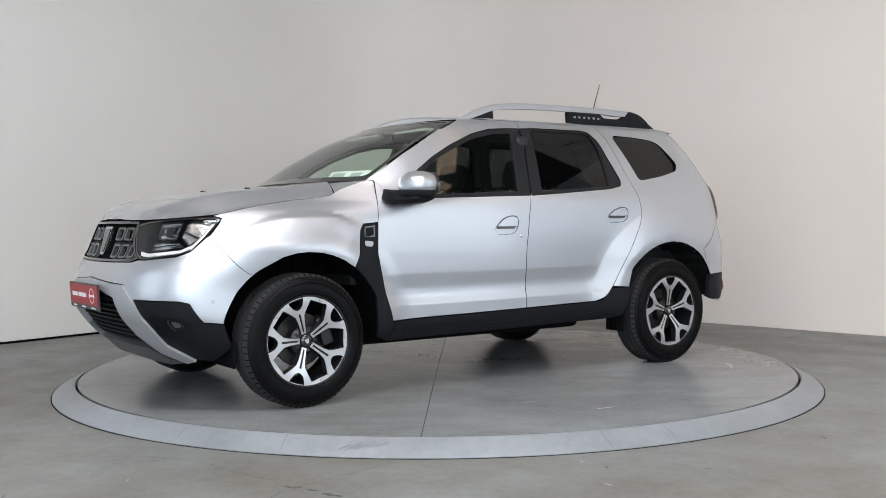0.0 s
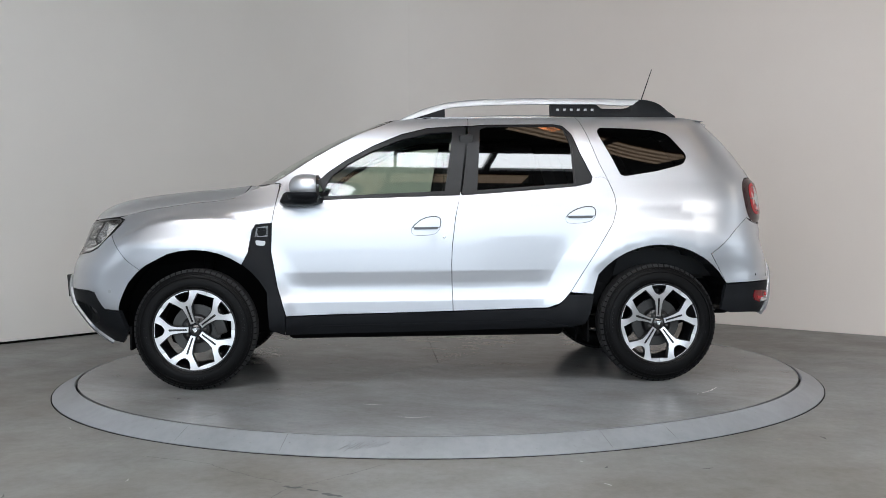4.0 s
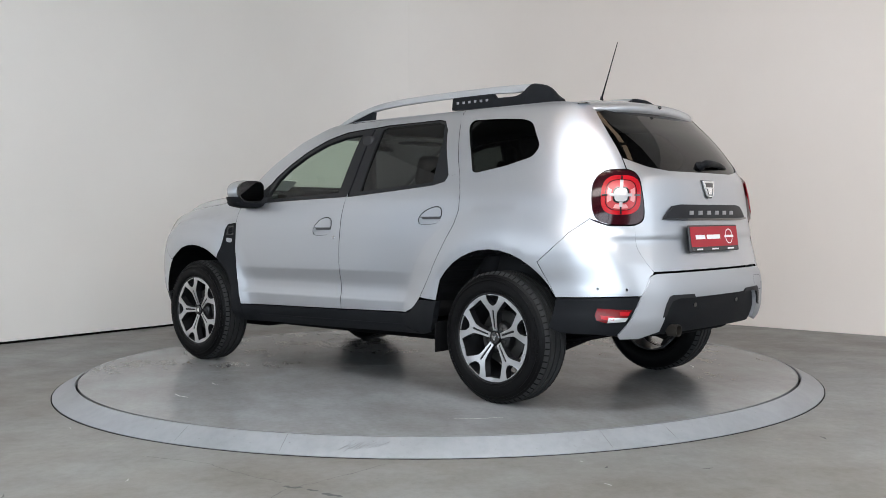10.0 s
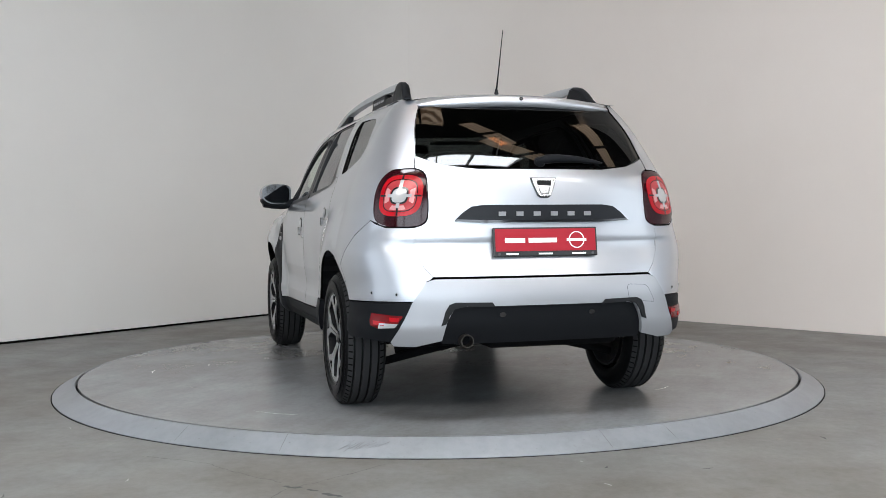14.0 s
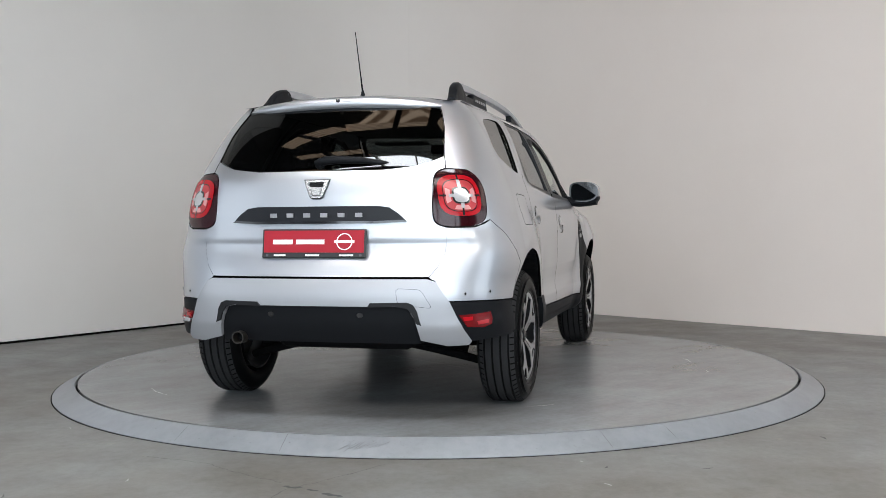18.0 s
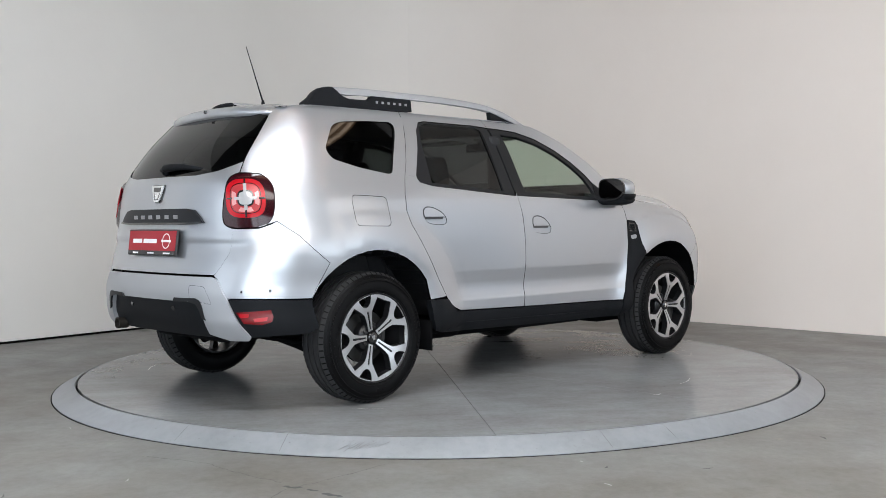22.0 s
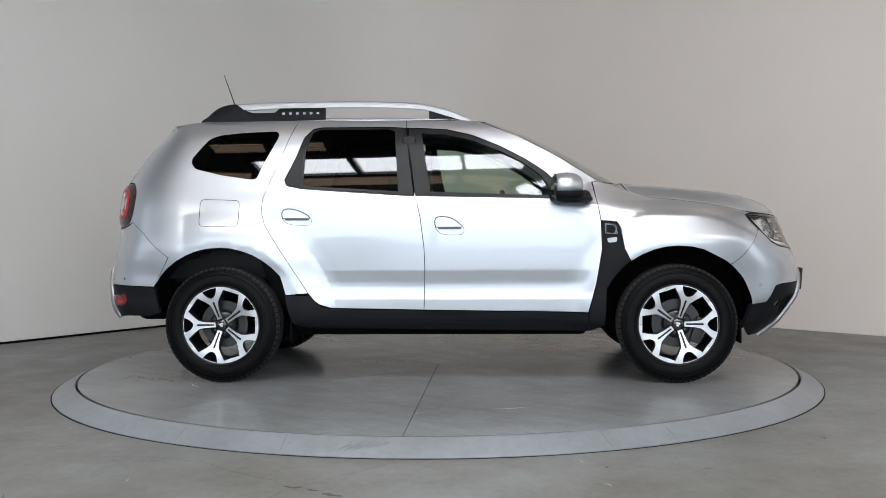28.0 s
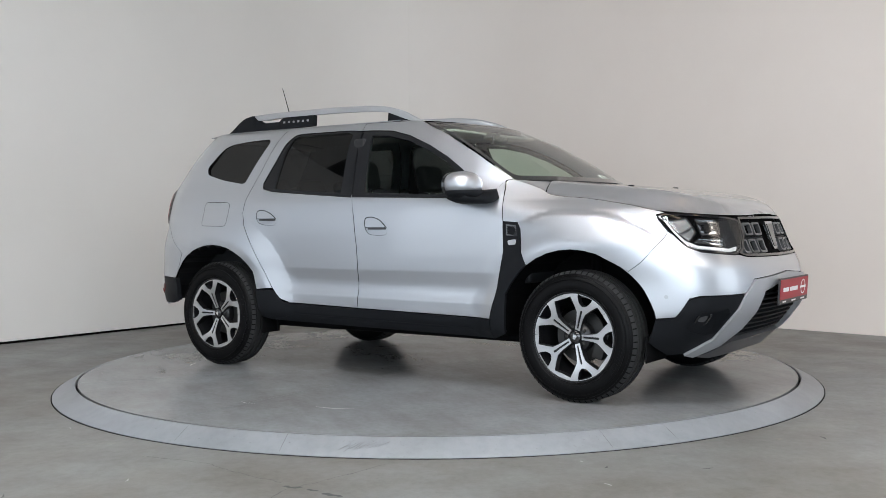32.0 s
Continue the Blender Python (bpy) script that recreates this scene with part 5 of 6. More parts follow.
for R in both:
    bm = bmesh.new()
    rows = []
    B0 = screen_skin(np.array([0.985]), np.array([0.0]))[0]
    for i in range(13):
        u = i / 12
        x = 0.886 + 0.229 * u
        zt = float(np.interp(x, [0.886, 0.98, 1.062, 1.095, 1.115], [1.177, 1.150, 1.122, 1.104, 1.0935]))
        E = skin(np.array([s_at_x(x, zt)]), np.array([zt]))[0] - np.array([0, 0.001, 0.001])
        row = []
        for k in range(9):
            w = k / 8
            Bw = screen_skin(np.array([0.985 - 0.37 * w]), np.array([0.0]))[0]
            Fw = along(front_line, w) - np.array([0.002, 0, 0.001])
            v = Bw * (1 - u) + Fw * u + (1 - w) ** 2 * (E - B0 * (1 - u) - front_line[0] * u)
            row.append(bm.verts.new((v[0], -v[1] if R else v[1], v[2])))
        rows.append(row)
    for p, q in zip(rows, rows[1:]):
        for k in range(8):
            bm.faces.new((p[k], p[k + 1], q[k + 1], q[k]))
    bmesh.ops.remove_doubles(bm, verts=bm.verts, dist=0.0005)
    bmesh.ops.recalc_face_normals(bm, faces=bm.faces)
    part("scuttle_corner", bm, SILVER, car)

# tail
gate_o = [(TAIL_MID, 1.194), (-2.56, 1.194), (-2.40, 1.212), (-2.236, 1.250), (-2.208, 1.2575), (-2.2335, 1.198)] + [(p[0] - 0.004, p[1] + (0.004 if p[1] > 1.1 else -0.003)) for p in LAMP_IN if (p[1] > 1.0 and p[0] < -2.238) or (p[1] < 1.0 and (p[1] > 0.932 or p[0] < s_at_y(0.612, 0.925, False)))] + TAIL((0.620, 0.918), (0.620, 0.88), (0.614, 0.80), (0.584, 0.735), (0.548, 0.690)) + [(TAIL_MID, 0.690)]
gate = sheet("tailgate", skin, sym(gate_o, TAIL_MID), SILVER, car, size=0.016, gap=0.0024)
glass_o = [(TAIL_MID, 1.192), (-2.56, 1.192), (-2.40, 1.210), (-2.207, 1.2625), (-2.150, 1.395), (-2.122, 1.505), (-2.40, 1.530), (TAIL_MID, 1.535)]
sheet("rear_glass", skin, sym(glass_o, TAIL_MID), GLASS_REAR, gate, size=0.06, off=-0.004, rim=0.006, label="dark privacy rear window")
applique = sym(TAIL((0.0, 1.022), (0.30, 1.022), (0.357, 1.014), (0.400, 0.985), (0.438, 0.948), (0.30, 0.940), (0.0, 0.940)), TAIL_MID)
bar = sheet("tailgate_strip", skin, applique, STRIP, car, size=0.05, off=0.012, bulge=0.006, rim=0.02, label="black strip with bright letters")
for k in range(6):
    y = 0.215 - 0.086 * k
    bar_x = float(skin(np.array([s_at_y(abs(y), 0.98, False)]), np.array([0.98]))[0, 0])
    part("letter_bar", box_bm(bar_x - 0.0215, bar_x - 0.014, y - 0.017, y + 0.017, 0.971, 0.991), LETTER_GREY, bar, "", False)
lip_o = sym(TAIL((0.0, 0.9395), (0.30, 0.9395), (0.438, 0.9475), (0.425, 0.956), (0.30, 0.951), (0.0, 0.951)), TAIL_MID)
sheet("strip_lip", skin, lip_o, GLOSS_BLACK, bar, size=0.05, off=0.019, rim=0.01, label="gloss black lower lip")
tx = float(tail_x(1.10))
rear_shield = [(-0.060, 1.146), (0.060, 1.146), (0.052, 1.120), (0.030, 1.068), (0.018, 1.060), (-0.018, 1.060), (-0.030, 1.068), (-0.052, 1.120)]
em = part("rear_emblem", prism(rear_shield, -0.012, "x", 0), LAMP_CHROME, car, "chrome shield emblem", False)
em.matrix_basis = Matrix.Translation((tx - 0.001, 0, 1.10)) @ Matrix.Rotation(radians(9), 4, "Y") @ Matrix.Translation((0, 0, -1.10))
part("emblem_edge", prism(inset(rear_shield, -0.005), -0.004, "x", 0), GLOSS_BLACK, em, "dark edge round the emblem", False)
part("emblem_inner", prism([(-0.038, 1.136), (0.038, 1.136), (0.033, 1.112), (-0.033, 1.112)], -0.002, "x", -0.0115), GLOSS_BLACK, em, "", False)
part("emblem_groove", prism([(-0.031, 1.106), (-0.027, 1.106), (-0.016, 1.074), (0.016, 1.074), (0.027, 1.106), (0.031, 1.106), (0.019, 1.069), (-0.019, 1.069)], -0.002, "x", -0.0115), TRIM_DARK, em, "", False)
# roof spoiler over the rear window
bm = bmesh.new()
rows = []
for i in range(33):
    y = -0.538 + 1.076 * i / 32
    q = 1 - abs(y / 0.548) ** 4
    e = abs(y / 0.548) ** 2.4
    zt = 1.528 + 0.048 * (1 - e)
    xr = -1.690 - 0.022 * (1 - e ** 3) - 0.020 * (1 - e) - 0.068 * q
    rows.append([bm.verts.new(v) for v in ((-1.60, y, zt + 0.026), (-1.68, y, zt + 0.014), (xr + 0.02, y, zt - 0.003), (xr, y, zt - 0.012), (xr - 0.004 + 0.006 * e, y, zt - 0.044 * q - 0.014), (xr + 0.07, y, zt - 0.050 * q - 0.014))])
for p, q2 in zip(rows, rows[1:]):
    for k in range(5):
        bm.faces.new((p[k], p[k + 1], q2[k + 1], q2[k]))
bmesh.ops.recalc_face_normals(bm, faces=bm.faces)
spoiler = part("roof_spoiler", bm, SILVER, car, "silver roof spoiler")
part("washer_nozzle", revolve([(0.0, 0.0004), (0.0, 0.008), (0.012, 0.010)], 14, "x"), GLOSS_BLACK, spoiler).location = (-1.812, 0.0, 1.556)
# rear wiper
part("wiper_base", revolve([(0.0, 0.026), (-0.020, 0.028), (-0.036, 0.020), (-0.040, 0.0005)], 20, "x"), PLASTIC, gate, "black wiper base").location = (-2.028, 0.0, 1.226)
wp = [(-2.058, 0.022, 1.230), (-2.062, -0.03, 1.240), (-2.058, -0.10, 1.244), (-2.046, -0.20, 1.240), (-2.030, -0.29, 1.229), (-2.010, -0.36, 1.219)]
part("wiper_arm", tube(wp, 0.010, 12, radii=[0.012, 0.022, 0.019, 0.016, 0.012, 0.006]), PLASTIC, gate, "black wiper arm")
part("wiper_blade", tube([(x + 0.020, y, z - 0.018) for x, y, z in wp[1:]], 0.006, 8), RUBBER, gate, "black wiper blade")
# rear bumper middle
rear_trim = [(TAIL_MID, 0.680), (-2.37, 0.680), (-2.325, 0.668), (-2.306, 0.645), (-2.245, 0.575), (-2.176, 0.452), (-2.122, 0.392), (-2.14, 0.374), (-2.27, 0.372)] + TAIL((0.505, 0.400), (0.482, 0.50), (0.455, 0.547), (0.40, 0.556), (0.0, 0.556))
bt = sheet("rear_skid_trim", skin, sym(rear_trim, TAIL_MID), TRIM_SILVER, car, size=0.035, off=0.008, bulge=0.008, rim=0.03, label="satin silver rear bumper trim")
# shade in the trim's stepped recess, put on as dark grey pieces
for sg in (1, -1):
    po = TAIL((0.268, 0.554), (0.282, 0.574), (0.452, 0.577), (0.480, 0.566), (0.498, 0.535), (0.515, 0.470), (0.492, 0.478), (0.478, 0.515), (0.455, 0.547), (0.40, 0.558))
    sheet("trim_step_shade", skin, po if sg > 0 else [(2 * TAIL_MID - s, z) for s, z in po], STEP_SHADE, bt, size=0.012, off=0.0185, rim=0.012, label="dark grey piece for the shaded step in the trim")
tow = soften([(2 * TAIL_MID - s_at_y(a, z, False), z) for a, z in ((0.40, 0.638), (0.515, 0.632), (0.565, 0.548), (0.41, 0.566))], 0.02, 3)
sheet("tow_cover_joint", skin, tow, GAP, bt, holes=[inset(tow, 0.0013)], size=0.03, off=0.0165, rim=0, label="joint of the towing eye cover")
ins_o = TAIL((0.0, 0.556), (0.40, 0.556), (0.455, 0.547), (0.482, 0.50), (0.505, 0.400), (0.50, 0.372), (0.0, 0.372))
ins = sheet("rear_valance", skin, sym(ins_o, TAIL_MID), PLASTIC, car, size=0.04, off=-0.012, rim=0.05, label="black plastic rear valance")
for y in (0.225, -0.225):
    s = s_at_y(0.225, 0.512, False)
    s = s if y > 0 else 2 * TAIL_MID - s
    sheet("parking_sensor", skin, [(s + 0.012 * math.cos(a), 0.512 + 0.012 * math.sin(a)) for a in np.linspace(0, 6.0, 14)], GLOSS_BLACK, ins, size=0.02, off=-0.009, bulge=0.003)


def plate(name, parent, m):
    """A red show plate in a black holder; its writing is plain bars."""
    p = part(name, soft_box(-0.006, 0.006, -0.262, 0.262, -0.069, 0.069, 0.006), PLATE_BLACK, parent, "red show plate with white bars in a black holder", False)
    part("plate_face", box_bm(0.0055, 0.0075, -0.252, 0.252, -0.043, 0.061), PLATE_RED, p, "", False)
    for y0, y1 in ((-0.205, -0.105), (-0.088, 0.055)):
        part("name_bar", box_bm(0.007, 0.0082, y0, y1, -0.004, 0.018), WHITE_PRINT, p, "white bar of lettering", False)
    part("brand_ring", revolve([(0.007, 0.040), (0.0082, 0.040), (0.0082, 0.035), (0.007, 0.035)], 40, "x", True), WHITE_PRINT, p, "white ring", False).location = (0, 0.155, 0.008)
    part("brand_bar", box_bm(0.007, 0.0084, 0.105, 0.205, 0.002, 0.014), WHITE_PRINT, p, "", False)
    for y0, y1 in ((-0.20, -0.14), (-0.04, 0.03), (0.13, 0.20)):
        part("town_bar", box_bm(0.0058, 0.0068, y0, y1, -0.060, -0.052), WHITE_PRINT, p, "", False)
    for y in (-0.235, 0.235):
        part("screw_cap", revolve([(0.006, 0.0003), (0.0075, 0.005), (0.006, 0.007)], 10, "x"), TRIM_DARK, p, "", False).location = (0, y, -0.056)
    p.matrix_basis = m
    return p


plate("rear_plate", car, pose(-2.128, 0.005, 0.848, 0, 0, 180) @ pose(0, 0, 0, 0, -7, 0))
plate("front_plate", car, pose(2.205, 0, 0.568, 0, 4, 0))


# ---- wheels ----
def wheel(m, outer):
    """One road wheel; local +y is the outside."""
    w = empty("wheel", "", "")
    w.parent = car
    # tyre: 215 wide, with tread grooves
    half = 0.1075
    prof = [(half - 0.012, 0.231), (half, 0.242), (half + 0.004, 0.264), (half + 0.002, 0.290), (half - 0.010, 0.318), (half - 0.024, 0.333)]
    prof = prof + [(half - 0.032, 0.3355), (-half + 0.032, 0.3355)] + [(-a, r) for a, r in reversed(prof)]
    sharp(part("tyre", revolve(prof, 96), RUBBER, w, "black road tyre with grooved tread"), 50)
    # five dusty tread ribs with dark grooves between them
    ribs = bmesh.new()
    edges = (0.0885, 0.0665, 0.0555, 0.0265, 0.0155, -0.0155, -0.0265, -0.0555, -0.0665, -0.0885)
    for hi, lo in zip(edges[::2], edges[1::2]):
        top = [(y, 0.3445 - 0.75 * max(0.0, abs(y) - 0.070) - 0.0022 * (y / half) ** 2) for y in np.linspace(hi, lo, 4)]
        b = revolve([(hi + 0.0008, 0.3290)] + top + [(lo - 0.0008, 0.3290)], 96, "y", True)
        tmp = bpy.data.meshes.new("t")
        b.to_mesh(tmp)
        b.free()
        ribs.from_mesh(tmp)
        bpy.data.meshes.remove(tmp)
    sharp(part("tread", ribs, TREAD, w, "dusty grey tread ribs"), 50)
    # shallow sipes across the shoulders
    bm = bmesh.new()
    for k in range(64):
        a = 2 * math.pi * k / 64
        for y, z, ln in ((0.0790, 0.3372, 0.0115), (-0.0790, 0.3372, 0.0115)):
            b = box_bm(-0.0032, 0.0032, -ln, ln, -0.004, 0.0004)
            bmesh.ops.transform(b, matrix=Matrix.Rotation(-a, 4, "Y") @ Matrix.Translation((0, y, z)) @ Matrix.Rotation(-0.64 * (1 if y > 0 else -1), 4, "X"), verts=b.verts)
            tmp = bpy.data.meshes.new("t")
            b.to_mesh(tmp)
            b.free()
            bm.from_mesh(tmp)
            bpy.data.meshes.remove(tmp)
    tagged(part("tread_sipe", bm, GAP, w, "dark sipes on the tread shoulders", False), kind="stuff")
    # raised maker's lettering on the sidewall, as plain bars
    for a0, n in ((70, 9), (250, 9), (160, 5)):
        for k in range(n):
            b = part("sidewall_bar", box_bm(-0.0055, 0.0055, half + 0.0015, half + 0.0045, 0.266, 0.282), RUBBER, w, "", False)
            b.matrix_basis = Matrix.Rotation(radians(a0 + k * 3.6), 4, "Y")
    for rr, ww in ((0.250, 0.0022), (0.316, 0.0018)):
        yo = float(np.interp(rr, [0.242, 0.264, 0.290, 0.318], [half, half + 0.004, half + 0.002, half - 0.010]))
        part("sidewall_ridge", revolve([(yo - 0.003, rr - 0.003), (yo + ww, rr - 0.001), (yo + ww, rr + 0.001), (yo - 0.003, rr + 0.003)], 96, "y", True), RUBBER, w)
    part("sidewall_ridge", revolve([(half + 0.0035, 0.297), (half + 0.0045, 0.300), (half + 0.0030, 0.303), (half - 0.002, 0.300)], 96, "y", True), RUBBER, w)
    # rim barrel and lip
    lip = [(half - 0.016, 0.2335), (half - 0.006, 0.2365), (half - 0.003, 0.2335), (half - 0.008, 0.2265), (half - 0.024, 0.221), (half - 0.05, 0.213), (0.0, 0.198), (-half, 0.205), (-half, 0.215)]
    rim = sharp(part("rim", revolve(lip, 96), ALLOY_DARK, w, "black painted alloy rim"), 50)
    part("rim_edge", revolve([(half - 0.0055, 0.2365), (half - 0.002, 0.2335), (half - 0.0075, 0.2260), (half - 0.010, 0.2275)], 96, "y", True), ALLOY_DARK, w, "black rim edge")
    # five forked spokes: dark body with a machined face
    r_half = [(0.036, 0.0155), (0.061, 0.0160), (0.100, 0.0195), (0.131, 0.0262), (0.155, 0.0460), (0.192, 0.0830), (0.1632, 0.1186), (0.1834, 0.1333), (0.1985, 0.1095), (0.2102, 0.0849), (0.2230, 0.0425), (0.206, 0.0415), (0.179, 0.0260), (0.168, 0.0110), (0.167, 0.0)]
    r_half = [(a * 1.012, b * 1.012) for a, b in r_half]
    fork = r_half + [(a, -b) for a, b in reversed(r_half[:-1])]
    face = [(a - (0.002 if abs(b) < 0.001 and a > 0.1 else 0), b * (1 if abs(b) > 0.11 else 0.965)) for a, b in fork]

    def y_face(r):
        return half - 0.010 - 0.030 * max(0.0, (0.2 - r) / 0.2) ** 1.5

    def slab(pts, y_add, depth, hole=()):
        """A flat piece of the spoke, front and back, cut to a concave outline, with an optional slot."""
        pts, hole = dense(pts, 0.014), dense(list(hole), 0.014)
        edges = [(i, (i + 1) % len(pts)) for i in range(len(pts))] + [(len(pts) + i, len(pts) + (i + 1) % len(hole)) for i in range(len(hole))]
        vs, _, fs = delaunay([Vector(p) for p in pts + hole], edges, [], 0, 1e-7)[:3]
        mid = [(np.mean([vs[i][0] for i in f]), np.mean([vs[i][1] for i in f])) for f in fs]
        ok = inside(list(pts), np.array([m[0] for m in mid]), np.array([m[1] for m in mid]))
        if hole:
            ok &= ~inside(hole, np.array([m[0] for m in mid]), np.array([m[1] for m in mid]))
        bm = bmesh.new()
        hi = [bm.verts.new((v[1], y_face(v[0]) + y_add, v[0])) for v in vs]
        lo = [bm.verts.new((v[1], y_face(v[0]) + y_add - depth, v[0])) for v in vs]
        for f, k in zip(fs, ok):
            if k:
                bm.faces.new([hi[i] for i in f])
                bm.faces.new([lo[i] for i in reversed(f)])
        for i in range(len(pts)):
            j = (i + 1) % len(pts)
            bm.faces.new((hi[i], hi[j], lo[j], lo[i]))
        for i in range(len(hole)):
            a, b = len(pts) + i, len(pts) + (i + 1) % len(hole)
            bm.faces.new((hi[a], hi[b], lo[b], lo[a]))
        bmesh.ops.recalc_face_normals(bm, faces=bm.faces)
        return bm
    slot = [(0.046, 0.0048), (0.142, 0.0062), (0.147, 0.0), (0.142, -0.0062), (0.046, -0.0048)]
    pieces = [part("spoke", slab(fork, -0.001, 0.040), ALLOY_DARK, w, "", False),
              part("machined_face", slab(inset(face, 0.0009), 0.0030, 0.004, slot), ALLOY, w, "bright machined spoke face", False)]
    arc_o = [(0.2288 * math.cos(a), 0.2288 * math.sin(a)) for a in np.linspace(-0.172, 0.172, 9)] + [(0.2225 * math.cos(a), 0.2225 * math.sin(a)) for a in np.linspace(0.165, -0.165, 9)]
    pieces.append(part("rim_arc", slab(arc_o, 0.0015, 0.006), ALLOY, w, "bright machined rim arc", False))
    for k in range(1, 5):
        for p in pieces:
            copy_thing(p, Matrix.Rotation(radians(72 * k), 4, "Y")).parent = w
    # hub cap with its emblem, nuts, brake disc and caliper
    sharp(part("hub_cap", revolve([(half - 0.02, 0.0005), (half - 0.021, 0.024), (half - 0.026, 0.030), (half - 0.06, 0.031)], 32), GLOSS_BLACK, w, "black hub cap"), 40)
    part("emblem", prism([(-0.013, 0.011), (0.013, 0.011), (0.006, -0.013), (-0.006, -0.013)], 0.003, "y", half - 0.0215), CHROME, w, "bright hub emblem", False)
    for k in range(5):
        a = radians(72 * k + 36)
        nut = part("wheel_nut", revolve([(half - 0.034, 0.0003), (half - 0.034, 0.007), (half - 0.036, 0.009), (half - 0.06, 0.009)], 12), STEEL, w)
        nut.location = (0.054 * math.sin(a), 0, 0.054 * math.cos(a))
    part("hub_plate", revolve([(half - 0.045, 0.0005), (half - 0.045, 0.075), (half - 0.06, 0.082), (half - 0.09, 0.085)], 48), ALLOY_DARK, w)
    part("brake_disc", revolve([(0.012, 0.07), (0.012, 0.140), (-0.010, 0.140), (-0.010, 0.07)], 64, "y", True), DISC_STEEL if outer else STEEL, w, "grey steel brake disc", False)
    if outer:
        rounded(part("brake_caliper", box_bm(-0.165, -0.100, -0.035, 0.05, -0.075, 0.075), STEEL, w, "grey brake caliper"), 0.012)
    w.matrix_basis = m
    return w


TRACK = 0.772
for ax, sgn, turn in ((AXLE, 1, 18), (-AXLE, 1, 0), (AXLE, -1, -18), (-AXLE, -1, 18)):
    wheel(pose(ax, sgn * TRACK, HUB_Z + 0.008, 0, turn, 0 if sgn > 0 else 180), ax > 0)


# ---- roof rails, aerial, mirrors ----
rail_up = curve_of((-1.33, 1.686), (-1.04, 1.694), (-0.70, 1.694), (-0.35, 1.686), (-0.18, 1.672), (-0.009, 1.632), (0.10, 1.586), (0.235, 1.520))
rail_low = curve_of((-1.33, 1.655), (-1.22, 1.648), (-1.04, 1.656), (-0.70, 1.656), (-0.35, 1.648), (-0.15, 1.632), (0.0, 1.588), (0.12, 1.548), (0.235, 1.512))
rail_y = curve_of((-1.55, 0.515), (-1.3, 0.505), (-0.3, 0.520), (0.10, 0.560), (0.24, 0.575))


def rail_piece(name, xs, lo, hi, w, material, parent, right, label="", dy=0.0):
    """A bar of the rail: rounded section between two height curves."""
    bm = bmesh.new()
    rings = []
    sg = -1 if right else 1
    for x in xs:
        z0, z1, y = float(lo(x)), float(hi(x)), float(rail_y(x)) + dy
        lean = 0.12
        sec = [(-w, z0), (-w, z1 - 0.010), (-w * 0.5, z1), (w * 0.5, z1), (w, z1 - 0.010), (w, z0)]
        rings.append([bm.verts.new((x, sg * (y + a - (z - 1.58) * lean), z)) for a, z in sec])
    for p, q in zip(rings, rings[1:]):
        for k in range(6):
            bm.faces.new((p[k], p[(k + 1) % 6], q[(k + 1) % 6], q[k]))
    bm.faces.new(rings[0])
    bm.faces.new(rings[-1])
    bmesh.ops.recalc_face_normals(bm, faces=bm.faces)
    return sharp(part(name, bm, material, parent, label), 50)


for R in both:
    rail = new("roof_rail")
    rail.parent = car
    rail_piece("rail_bar", np.linspace(-1.33, 0.235, 40), rail_low, rail_up, 0.020, TRIM_SILVER, rail, R, "satin silver rail bar")
    foot_up = curve_of((-0.135, 1.640), (0.0, 1.592), (0.14, 1.545))
    foot_low = curve_of((-0.135, 1.566), (0.0, 1.556), (0.14, 1.530))
    rail_piece("front_foot", np.linspace(-0.115, 0.13, 12), foot_low, foot_up, 0.017, PLASTIC, rail, R, "black rail foot")
    back_up = curve_of((-1.535, 1.584), (-1.50, 1.606), (-1.45, 1.650), (-1.40, 1.674), (-1.33, 1.686), (-1.315, 1.684), (-1.25, 1.640), (-1.20, 1.628), (-1.08, 1.630), (-1.045, 1.656), (-0.75, 1.658))
    back_low = curve_of((-1.535, 1.572), (-1.4, 1.574), (-0.75, 1.584))
    rail_piece("rear_foot", np.linspace(-1.535, -0.762, 60), back_low, back_up, 0.022, PLASTIC, rail, R, "black rail foot with a lettered panel", 0.002)
    for k in range(6):
        x = -1.02 + 0.043 * k
        yy = float(rail_y(x)) + 0.0255 - 0.12 * 0.045
        b = box_bm(x - 0.008, x + 0.008, -0.002, 0.002, 1.615, 1.628)
        part("letter_bar", b, LETTER_GREY, rail, "", False).location = (0, -yy if R else yy, 0)
# aerial
aer = new("aerial")
aer.parent = car
part("aerial_base", revolve([(0.0, 0.030), (0.012, 0.028), (0.03, 0.012), (0.055, 0.006)], 20, "z"), PLASTIC, aer, "black aerial base").location = (-1.43, 0, 1.596)
part("mast", tube([(-1.43, 0, 1.640), (-1.459, 0, 1.72), (-1.538, 0, 1.945)], 0.003, 8, radii=[0.0055, 0.0038, 0.0022]), PLASTIC, aer, "thin black aerial mast")


def egg(cx, cy, cz, rx, ry, rz, p=2.6, cut=None):
    """A squarish egg; cut=(axis, limit, sign) flattens one side."""
    bm = bmesh.new()
    bmesh.ops.create_uvsphere(bm, u_segments=32, v_segments=20, radius=1)
    for v in bm.verts:
        d = v.co.normalized()
        k = (abs(d.x) ** p + abs(d.y) ** p + abs(d.z) ** p) ** (-1 / p)
        q = [cx + d.x * k * rx, cy + d.y * k * ry, cz + d.z * k * rz]
        for ax, lim, sg in (cut or ()):
            if (q[ax] - lim) * sg > 0:
                q[ax] = lim
        v.co = q
    return bm


